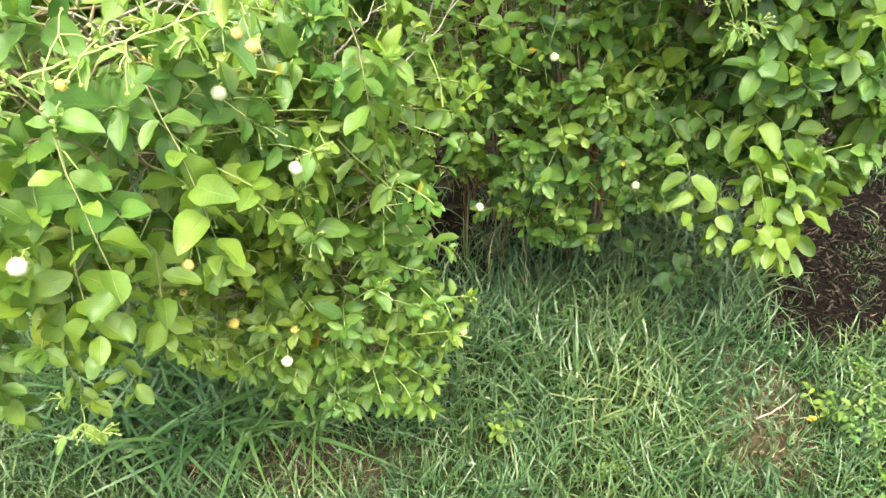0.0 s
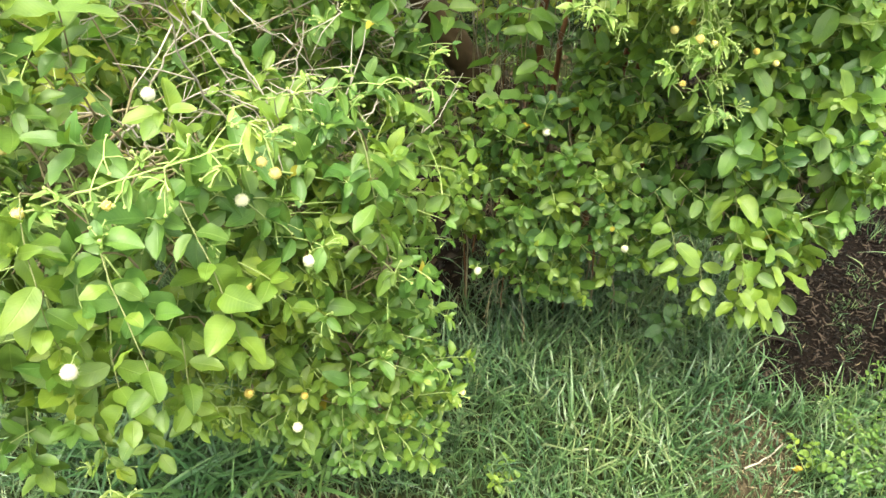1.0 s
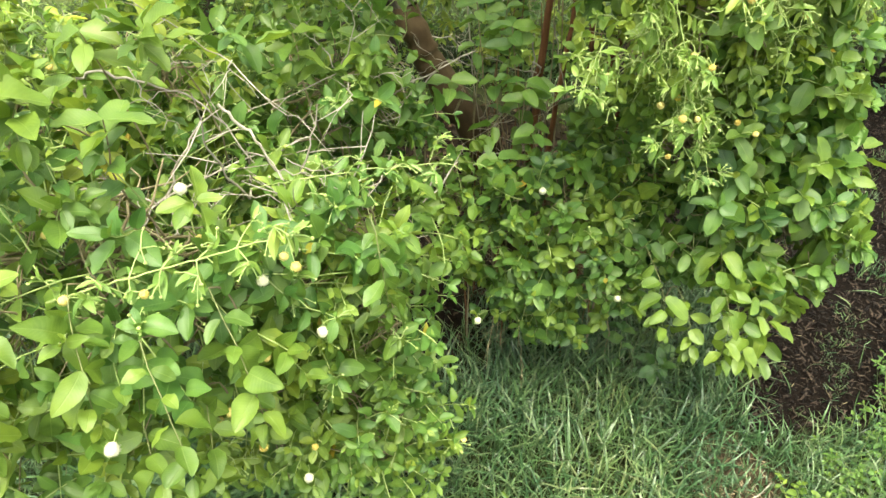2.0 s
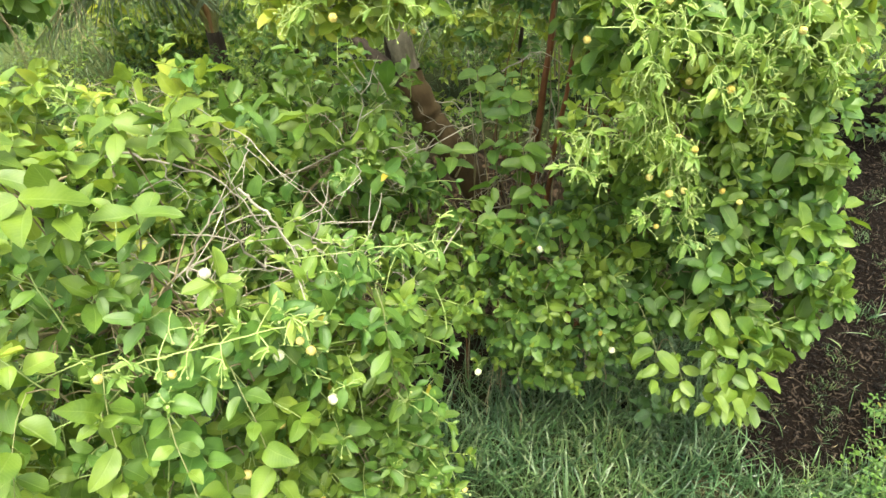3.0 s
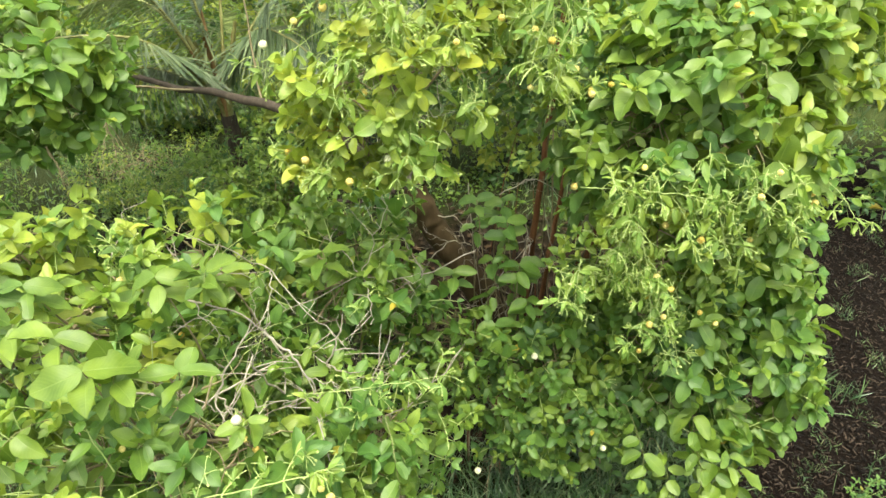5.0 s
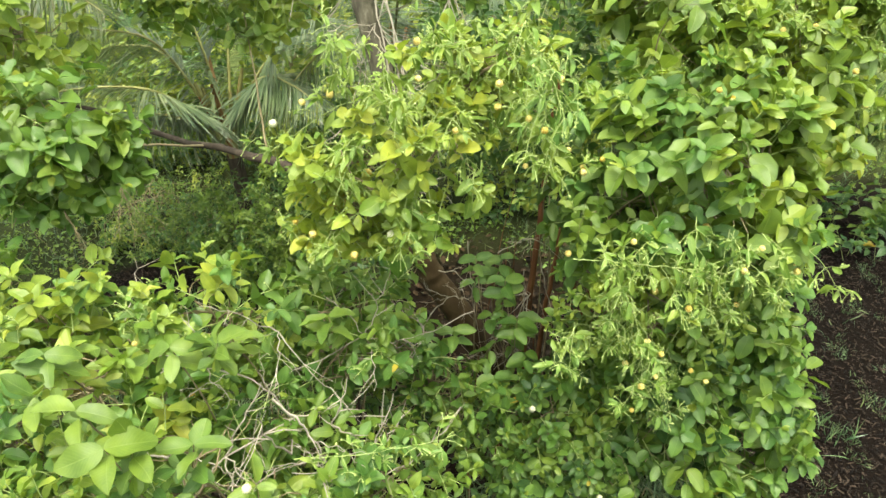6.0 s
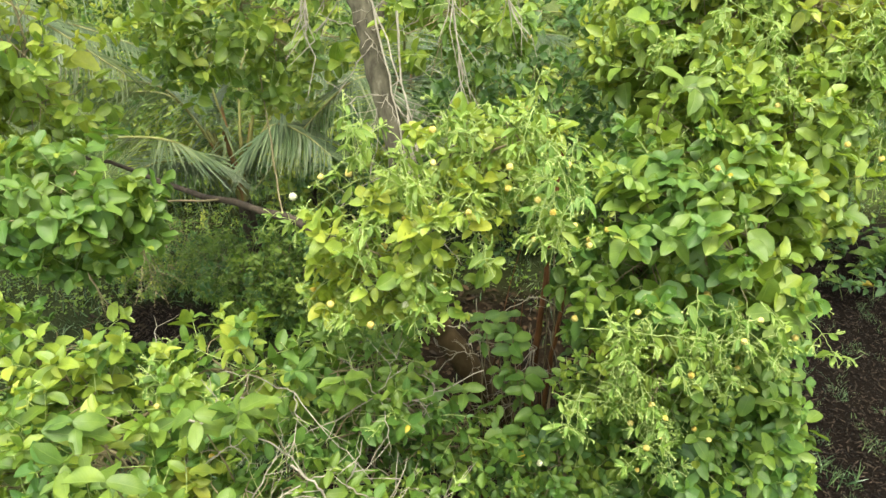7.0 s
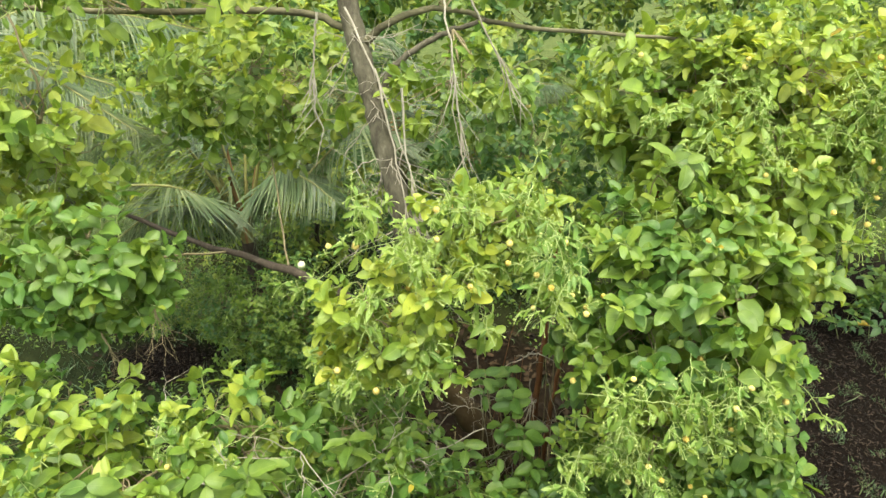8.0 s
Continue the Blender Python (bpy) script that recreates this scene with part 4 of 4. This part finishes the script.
flowering_branch(bush2, [(0.42, 1.72, 2.2), (0.70, 1.68, 2.2), (1.03, 1.80, 2.08)], 7)
flowering_branch(bush2, [(0.62, 1.78, 2.05), (0.66, 1.68, 1.90), (0.68, 1.64, 1.74)], 4, kinds=("bud",) * 24 + ("old",))
flowering_branch(bush2, [(0.85, 1.85, 2.02), (0.98, 1.78, 1.92)], 3)
for k in range(24):
    a = np.array((RNG.uniform(0.0, 0.8), RNG.uniform(2.2, 2.9), 0.0))
    b = a + (RNG.normal(0, 0.1), RNG.normal(-0.1, 0.1), RNG.uniform(1.1, 2.0))
    bush2.twig(curve_points([a, (a + b) / 2 + RNG.normal(0, 0.05, 3), b], 10, 0.006), RNG.uniform(0.0025, 0.006), 0.0015, M_BARK_RED if k % 2 else M_TWIG)
for k in range(20):
    x = RNG.uniform(0.45, 1.25)
    a = np.array((x, RNG.uniform(1.74, 1.84) + 0.3 * max(x - 0.85, 0), RNG.uniform(1.7 if x < 0.82 else 2.05, 2.3)))
    w = np.array((RNG.uniform(-0.16, 0.16), -0.12, RNG.uniform(-0.12, 0.02)))
    flowering_branch(bush2, [a, a + w * 0.6, a + w + (0, 0, -0.04)], 3, 0.045, young=0.045, r=0.0017)
for line in [[(-0.16, 2.25, 1.451), (-0.022, 2.25, 1.632), (0.079, 2.25, 1.616)], [(0.064, 2.35, 1.863), (0.078, 2.35, 1.601), (0.14, 2.35, 1.097)], [(0.314, 2.4, 1.678), (0.309, 2.4, 1.357), (0.255, 2.4, 0.998)], [(0.191, 2.3, 1.834), (0.328, 2.3, 1.907), (0.458, 2.3, 1.803)], [(-0.072, 2.4, 1.67), (0.032, 2.4, 1.634), (0.17, 2.4, 1.353)], [(0.386, 2.4, 1.718), (0.444, 2.4, 1.444), (0.491, 2.4, 1.145)]]:
    pts = curve_points(line, 14, 0.004)
    bush2.twig(pts, 0.003, 0.0015, M_TWIG_DEAD)
    bare_twigs(bush2, list(pts[4:12:3]), 3, 0.16, M_TWIG_DEAD, (0.0, -0.1, 0.0), 0.0016)
for at, size, pairs in (((0.205, 2.28, 1.815), 0.085, 3), ((0.279, 2.2, 1.554), 0.1, 3), ((0.093, 2.32, 1.667), 0.07, 2), ((0.374, 2.2, 2.447), 0.075, 2)):
    rosette(bush2, at, size, pairs, M_COOL, (at[0] + 0.03, 2.45, at[2] - 0.7))
# Crest lobes: yellow-green growth, its paler colour also stands for top light
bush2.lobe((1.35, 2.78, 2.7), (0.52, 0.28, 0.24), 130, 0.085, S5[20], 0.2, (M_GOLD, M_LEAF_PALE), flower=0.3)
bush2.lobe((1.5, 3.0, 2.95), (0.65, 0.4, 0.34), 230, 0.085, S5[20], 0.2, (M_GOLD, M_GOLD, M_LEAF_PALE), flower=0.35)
bare_twigs(bush2, [S1[10], S1[13], S4[18], S2[8]], 22, 0.4, M_TWIG_DEAD, (-0.3, -0.6, 0.3))
bare_twigs(bush2, [(0.1, 2.2, 0.9), (0.3, 2.25, 1.0), (0.45, 2.3, 0.7), (0.2, 2.2, 0.6), (0.3, 2.2, 0.4)], 34, 0.4, M_TWIG, (0.0, -0.2, 0.4), 0.0022)
for k in range(34):
    a = np.array((RNG.uniform(0.85, 1.95), RNG.uniform(2.45, 2.75), RNG.uniform(2.55, 3.12)))
    w = np.array((RNG.uniform(-0.16, 0.16), -0.14, RNG.uniform(-0.12, 0.06)))
    flowering_branch(bush2, [a, a + w * 0.6, a + w + (0, 0, -0.03)], 3, 0.05, young=0.05, r=0.0019)
for k in range(8):
    a = np.array((RNG.uniform(0.5, 0.8), RNG.uniform(1.85, 2.0), RNG.uniform(1.55, 2.0)))
    w = np.array((RNG.uniform(0.0, 0.16), -0.1, RNG.uniform(-0.14, 0.0)))
    flowering_branch(bush2, [a, a + w * 0.6, a + w + (0, 0, -0.05)], 2, 0.045, young=0.045, r=0.0016)
for at in ((0.343, 1.95, 1.273), (0.647, 1.82, 0.866), (0.114, 1.68, 0.876)):
    bush2.ball(at, "white")
    bush2.twig([np.array(at), np.array(at) + (0.0, 0.03, 0.005), np.array(at) + (0.01, 0.05, -0.01)], 0.0008, 0.001, M_TWIG_GREEN)

tree = Plant(thing("small_tree", (0.36, 2.56, 0), "small leaning tree with rough grey bark and leafy hanging branches", "tree"), M_LEAF, rounded=True)
bole = curve_points([(0.36, 2.56, -0.06), (0.31, 2.54, 0.5), (0.13, 2.5, 1.12), (-0.04, 2.51, 1.42), (-0.17, 2.54, 1.68), (-0.25, 2.59, 2.0), (-0.27, 2.6, 2.39), (-0.36, 2.7, 2.81), (-0.43, 2.78, 3.11), (-0.5, 2.84, 3.45)], 100, 0.003)
girth = np.interp(np.arange(100), [0, 30, 52, 99], [0.09, 0.068, 0.05, 0.043]) * (1 + RNG.normal(0, 0.05, 100))
for name, mat, label, cut in (("lower_trunk", M_BARK_BROWN, "smooth brown leaning lower trunk", slice(0, 47)), ("trunk", M_TRUNK, "", slice(46, 100))):
    v, f = tubes([(bole[cut] - np.asarray(tree.ob.location), girth[cut])], 14)
    part(name, quads_mesh(name, v, f), mat, tree.ob, label)
T1 = bole[40:]
T2 = stem(tree, "limb", [(-0.27, 2.6, 1.72), (-0.5, 2.66, 1.9), (-0.81, 2.75, 2.02), (-1.17, 2.95, 2.02), (-1.57, 3.2, 1.97), (-2.05, 3.4, 2.04), (-2.46, 3.3, 2.23)], 0.03, 0.009, M_BARK)
T3 = stem(tree, "limb", [(-0.47, 2.8, 3.22), (-0.7, 2.85, 3.28), (-1.28, 2.9, 3.29), (-1.82, 2.95, 3.3), (-2.4, 2.95, 3.34)], 0.018, 0.01, M_LIMB)
T4 = stem(tree, "limb", [(-0.45, 2.78, 3.15), (-0.23, 2.8, 3.27), (-0.05, 2.85, 3.28), (0.2, 2.9, 3.2), (0.59, 2.95, 3.15), (1.1, 3.0, 3.1)], 0.016, 0.007, M_LIMB)
T5 = stem(tree, "limb", [(-0.38, 2.72, 2.85), (-0.28, 2.74, 3.08), (-0.09, 2.78, 3.19), (0.1, 2.8, 3.24)], 0.017, 0.009, M_TRUNK)
T6 = stem(tree, "limb", [(-0.34, 2.62, 2.1), (-0.1, 2.3, 2.5), (0.05, 2.05, 2.68), (0.2, 1.95, 2.62)], 0.014, 0.006, M_BARK)
stem(tree, "limb", [(-0.285, 2.58, 1.683), (-0.393, 2.5, 1.708), (-0.497, 2.42, 1.726), (-0.606, 2.35, 1.755)], 0.015, 0.007, M_BARK)
stem(tree, "limb", [(-0.393, 2.5, 1.708), (-0.477, 2.4, 1.666), (-0.559, 2.32, 1.638)], 0.009, 0.004, M_BARK)
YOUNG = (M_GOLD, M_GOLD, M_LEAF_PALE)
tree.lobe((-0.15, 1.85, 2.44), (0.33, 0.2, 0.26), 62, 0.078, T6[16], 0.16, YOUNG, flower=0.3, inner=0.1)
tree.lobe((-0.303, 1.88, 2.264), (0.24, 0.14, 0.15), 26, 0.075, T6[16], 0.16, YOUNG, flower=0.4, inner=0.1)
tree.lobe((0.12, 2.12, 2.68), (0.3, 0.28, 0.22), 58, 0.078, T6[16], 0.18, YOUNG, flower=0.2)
tree.lobe((-1.64, 2.33, 2.35), (0.4, 0.32, 0.34), 115, 0.105, T2[12], 0.2, (M_COOL, M_COOL, M_LEAF), flower=0.03)
tree.lobe((-2.1, 2.9, 2.75), (0.5, 0.5, 0.45), 105, 0.105, T3[18], 0.22, YOUNG, flower=0.2)
tree.lobe((-1.05, 3.3, 2.86), (0.62, 0.4, 0.42), 135, 0.095, T2[8], 0.22, (M_LEAF, M_LEAF_PALE, M_GOLD), flower=0.05)
tree.lobe((0.0, 2.65, 3.02), (0.3, 0.2, 0.25), 45, 0.08, T5[16], 0.18, (M_LEAF, M_LEAF_PALE), flower=0.1)
# All dark leaves: shade behind the hollow, put into their colour
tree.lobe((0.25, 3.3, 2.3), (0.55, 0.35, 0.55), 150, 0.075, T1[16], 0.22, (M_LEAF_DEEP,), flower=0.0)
tree.lobe((-0.1, 3.0, 3.45), (0.5, 0.3, 0.25), 45, 0.08, T4[8], 0.2, LIT, flower=0.05)
tree.lobe((-1.5, 2.75, 3.4), (0.8, 0.3, 0.22), 45, 0.09, T3[12], 0.2, (M_LEAF, M_LEAF_PALE), flower=0.1)
tree.clear(*HOLLOW)
for tip in ((-0.55, 1.88, 2.5), (-0.36, 1.66, 2.28), (-0.12, 1.66, 2.26), (0.1, 1.75, 2.45), (0.34, 1.8, 2.5), (0.42, 1.88, 2.42), (-0.5, 1.8, 2.25)):
    root = np.array((-0.02, 2.05, 2.66)) + RNG.normal(0, 0.04, 3)
    flowering_branch(tree, [root, (root + np.array(tip)) / 2 + (0, 0, 0.05), tip], 7, 0.055, ("bud",) * 30 + ("old",), 0.05)
for k in range(30):
    x = RNG.uniform(-0.42, 0.38)
    root = np.array((x, RNG.uniform(1.75, 2.1), RNG.uniform(2.25 if x < -0.04 else 2.62, 2.9)))
    tip = root + (RNG.uniform(-0.1, 0.1), RNG.uniform(-0.16, -0.06), RNG.uniform(-0.14, 0.06))
    flowering_branch(tree, [root, (root + tip) / 2 + (0, 0, 0.02), tip], 3, 0.05, ("bud",) * 70 + ("old",), 0.045, 0.002)
for at in ((-0.554, 1.96, 2.563), (-0.147, 1.68, 2.313)):
    tree.ball(at, "white")
for at in ((-0.263, 1.65, 2.255), (-0.325, 1.85, 2.7), (-0.218, 1.77, 2.481), (0.429, 1.9, 2.1), (-0.4, 1.7, 2.3)):
    tree.ball(at, "old", 1.05)
# pale dead strands hanging before the trunk
for line in ([(-0.42, 2.5, 3.35), (-0.3, 2.4, 3.1), (-0.19, 2.25, 2.84), (-0.15, 2.15, 2.6)], [(-0.30, 2.35, 3.16), (-0.25, 2.3, 2.92), (-0.2, 2.2, 2.7), (-0.16, 2.1, 2.54)], [(-0.2, 2.3, 3.1), (-0.19, 2.25, 2.85), (-0.13, 2.15, 2.62)],
             [(0.0, 2.3, 3.5), (0.1, 2.3, 3.3), (0.22, 2.3, 3.05)], [(-0.5, 2.4, 3.35), (-0.53, 2.4, 3.2), (-0.55, 2.38, 3.0)],
             [(-0.05, 2.3, 3.5), (-0.02, 2.2, 3.3), (0.02, 2.1, 3.0)]):
    pts = curve_points(line, 14, 0.003)
    tree.twig(pts, 0.0055, 0.002, M_TWIG_DEAD)
    for k in range(10):
        e = unit(pts[-1] - pts[-4])
        a = pts[int(RNG.integers(8, 14))]
        tree.twig([a, a + e * 0.07 + RNG.normal(0, 0.015, 3), a + e * 0.16 + RNG.normal(0, 0.035, 3)], 0.003, 0.001, M_TWIG_DEAD)
bare_twigs(tree, [(-1.75, 2.15, 2.25), (-1.5, 2.1, 2.15), (-1.3, 2.2, 2.2)], 12, 0.4, M_TWIG, (0.05, -0.1, -1.6), 0.0016)
bare_twigs(tree, [T1[18], T1[26], T1[34], T1[42], T1[50]], 44, 0.38, M_TWIG_DEAD, (0.1, -0.5, -0.3), 0.003)

for p in (bush, bush2, tree):
    p.finish()


# ---- palms ----
def frond(palm, anchors, length, n=124):
    """An arching palm frond: a rachis with two rows of hanging leaflets."""
    org = np.asarray(palm.location)
    line = curve_points(anchors, n)
    v, f = tubes([(line - org, np.linspace(0.016, 0.003, n))], 6)
    rachis = part("frond", quads_mesh("frond", v, f), M_STALK, palm)
    at, way, up, size = [], [], [], []
    for i in range(n // 6, n):
        t = i / (n - 1)
        d = unit(line[min(i + 1, n - 1)] - line[i - 1])
        s = unit(np.cross(d, (0, 0, 1)))
        for sign in (1, -1):
            if RNG.random() < 0.05:
                continue
            at.append(line[i] - org)
            way.append(unit(sign * s * 0.9 + d * (0.4 + 0.7 * t) + (0, 0, -0.32) + RNG.normal(0, 0.07, 3)))
            up.append(np.array((0, 0, 1.0)) - sign * s * 0.5 + RNG.normal(0, 0.1, 3))
            size.append(length * (0.35 + 0.65 * np.sin(np.pi * min(t * 1.0, 1.0) ** 0.8)) * RNG.uniform(0.9, 1.1))
    part("feather", scatter_mesh("feather", LEAFLET, RNG.integers(0, 3, len(at)), at, way, up, size), M_FROND, rachis, kind="stuff")


def palm_tree(at, heart, tips, label, length=0.5):
    ob = thing("palm", at, label, "palm", "young palms")
    h = np.array(heart)
    v, f = tubes([(curve_points([np.zeros(3), (h - at) * 0.5, h - at], 10), np.linspace(0.08, 0.06, 10))], 12)
    part("trunk", quads_mesh("trunk", v, f), M_BARK, ob)
    for mid, tip in tips:
        mid, tip = np.array(mid), np.array(tip)
        frond(ob, [h, h * 0.6 + mid * 0.4 + (0, 0, 0.12), mid, mid * 0.45 + tip * 0.55 + (0, 0, 0.06), tip], length)
    for k in range(9):
        a = k * 0.7
        d = np.array((np.cos(a) * 0.3, np.sin(a) * 0.3, 1.0))
        v, f = tubes([(curve_points([h - at - (0, 0, 0.15), h - at + d * 0.15, h - at + d * 0.62 * RNG.uniform(0.7, 1.3)], 6), np.linspace(0.034, 0.014, 6))], 6)
        part("leaf_base", quads_mesh("leaf_base", v, f), M_HUSK if k % 2 else M_STALK, ob, "tan and brown fibrous leaf base")


M_HUSK = rough_material("palm_husk", [(0.06, 0.03, 0.012), (0.15, 0.085, 0.035), (0.28, 0.19, 0.09)], 25.0, stretch=(1, 1, 0.2))
M_STALK = rough_material("palm_stalk", [(0.09, 0.07, 0.025), (0.16, 0.16, 0.055), (0.26, 0.26, 0.12)], 20.0, rough=0.55)
palm_tree((-1.95, 4.85, 0), (-1.93, 4.75, 1.15), [
    ((-2.3, 4.3, 1.68), (-2.8, 4.0, 1.35)), ((-2.1, 4.05, 1.95), (-2.8, 3.7, 1.98)), ((-1.5, 4.55, 1.86), (-1.02, 4.3, 1.72)), ((-1.45, 4.75, 2.0), (-0.95, 4.45, 2.3)),
    ((-2.3, 4.65, 2.1), (-2.95, 4.5, 2.2)), ((-1.9, 5.2, 2.15), (-1.7, 5.9, 2.3)), ((-2.5, 5.1, 1.9), (-3.3, 5.4, 1.8)), ((-2.0, 4.75, 2.1), (-2.3, 4.9, 2.75)),
], "young palm with long arching fronds and brown stalk bases")
palm_tree((-4.6, 4.6, 0), (-4.4, 4.5, 2.2), [
    ((-2.9, 3.5, 3.15), (-1.72, 3.15, 2.66)), ((-3.2, 4.6, 3.05), (-1.8, 4.5, 2.9)), ((-3.4, 3.7, 2.9), (-2.2, 3.2, 2.85)), ((-3.6, 4.0, 2.6), (-2.7, 3.6, 2.2)), ((-3.3, 4.3, 2.75), (-2.2, 4.2, 2.55)),
    ((-5.2, 4.0, 3.0), (-6.0, 3.6, 2.5)), ((-4.6, 5.3, 3.1), (-4.4, 6.2, 2.8)),
], "palm with feathery green fronds reaching over the bushes", 0.62)
palm_tree((-0.8, 6.1, 0), (-0.75, 5.95, 1.2), [
    ((-0.85, 4.75, 2.15), (-1.68, 4.35, 1.4)), ((-0.55, 5.2, 2.4), (-0.75, 4.8, 2.85)), ((0.1, 5.2, 2.2), (0.6, 4.9, 2.4)), ((-0.9, 5.5, 2.2), (-1.6, 5.3, 2.3)), ((0.2, 5.9, 2.2), (0.8, 6.2, 2.3)),
], "young palm with silvery arching fronds among bushes")
palm_tree((4.3, 5.6, 0), (4.2, 5.5, 1.6), [
    ((3.4, 5.0, 2.6), (2.2, 4.5, 2.75)), ((3.5, 4.8, 2.2), (2.6, 4.3, 2.25)), ((3.7, 5.9, 2.8), (3.0, 6.4, 3.0)), ((5.0, 5.2, 2.5), (5.9, 4.9, 2.1)), ((3.6, 4.6, 1.9), (3.0, 4.0, 1.7)),
], "palm with pale feathery fronds beyond the tall shrub")


# ---- bushes beyond ----
def far_bush(at, lobes, count, size, label, mats, shoot_len=0.3, name="bush"):
    ob = thing(name, at, label, "shrub", "bushes beyond the shrubs")
    pl = Plant(ob, mats[0], 0)
    top = stem(pl, "stem", [at, (at[0] + 0.05, at[1], lobes[0][0][2] * 0.6), lobes[0][0]], 0.03, 0.01, M_BARK)
    for c, r in lobes:
        pl.lobe(c, r, count, size, top[10], shoot_len, mats, flower=0.0, nodes=5, gap=-1.0)
    pl.finish()


far_bush((-1.85, 4.45, 0), [((-1.85, 4.45, 0.55), (0.5, 0.35, 0.55)), ((-1.35, 4.15, 0.8), (0.38, 0.3, 0.6))], 220, 0.065, "dense dark green leafy bush growing in the grass", (M_LEAF_DEEP, M_LEAF, M_LEAF), 0.2)
far_bush((-3.5, 5.9, 0), [((-3.5, 5.9, 0.16), (0.9, 0.7, 0.24)), ((-3.0, 5.2, 0.14), (0.6, 0.4, 0.2))], 210, 0.05, "low spreading patch of mixed green weeds", (M_LEAF, M_LEAF_DEEP, M_LEAF_FAR), 0.16)
far_bush((-2.4, 4.95, 0), [((-2.4, 4.95, 0.35), (0.4, 0.3, 0.35))], 220, 0.04, "low fine-leaved green bush growing in the grass", (M_LEAF_DEEP, M_LEAF), 0.15)
for x, y, z, rx, rz in ((-3.5, 7.2, 0.9, 0.9, 1.0), (-5.4, 9.8, 0.9, 1.2, 1.0), (-1.9, 6.6, 1.3, 1.2, 1.5), (0.4, 6.0, 1.2, 1.1, 1.5), (2.4, 6.8, 1.4, 1.2, 1.6), (4.6, 8.0, 1.5, 1.5, 1.6)):
    far_bush((x, y, 0), [((x, y, z), (rx, 0.8, rz))], 330, 0.13, "tall leafy yellow-green bush rising from rough grass", (M_LEAF_FAR, M_LEAF_FAR, M_LEAF_DEEP))
for x, y, z, rx, rz in ((-12.5, 15.5, 2.0, 2.8, 2.1), (-8.2, 15.5, 2.2, 2.8, 2.2), (-4.0, 13, 2.4, 2.6, 2.4), (0, 12, 2.4, 2.6, 2.4), (4.5, 12.5, 2.4, 2.6, 2.4), (9.5, 13, 2.4, 2.8, 2.4)):
    far_bush((x, y, 0), [((x, y, z), (rx, 1.2, rz))], 420, 0.24, "broad green thicket closing off the garden", (M_LEAF_FAR, M_LEAF_DEEP), 0.5, "thicket")

# ---- low plants ----
def weed(at, n, height, size, label, mats, spread=0.06, name="weed"):
    """A low leafy weed of several upright shoots."""
    pl = Plant(thing(name, at, label, "weed", "low weeds"), mats[0], 90)
    for k in range(n):
        b = np.array(at) + np.array((*RNG.normal(0, spread, 2), 0.0))
        w = unit((*RNG.normal(0, 0.45, 2), 1.0))
        pl.shoot(b, w, height * RNG.uniform(0.6, 1.2), size, 4, 0.1, mats[k % len(mats)], spread=0.3, r=0.0015)
    pl.finish()


for x, y in ((1.62, 1.42), (1.75, 1.6), (1.9, 1.75), (2.05, 1.95), (1.58, 1.2), (1.85, 1.4), (2.15, 2.15), (1.98, 1.58), (2.3, 1.9), (1.72, 1.3)):
    weed((x, y, 0), 16, 0.15, 0.036, "low bright green weed beside the mulch", (M_COOL, M_LEAF_DEEP, M_COOL), 0.07)
weed((0.2, 1.36, 0), 4, 0.11, 0.045, "small green weed growing through the lawn", (M_LEAF,), 0.03)
weed((0.62, 1.22, 0), 3, 0.09, 0.035, "small green weed growing through the lawn", (M_LEAF,), 0.03)
weed((0.87, 2.15, 0), 4, 0.28, 0.1, "round-leaved weed standing in long grass", (M_LEAF_DEEP,), 0.03)
weed((1.45, 1.44, 0), 3, 0.2, 0.05, "weed with yellowed top leaves beside worn turf", (M_LEAF_PALE, M_LEAF, M_LEAF), 0.03)
for x, y in ((3.4, 5.1), (3.65, 5.4), (3.3, 5.65), (3.95, 5.6)):
    weed((x, y, 0), 8, 0.4, 0.14, "broad-leaved garden plant at the edge of the mulch", (M_LEAF_DEEP, M_LEAF), 0.1, "garden_plant")
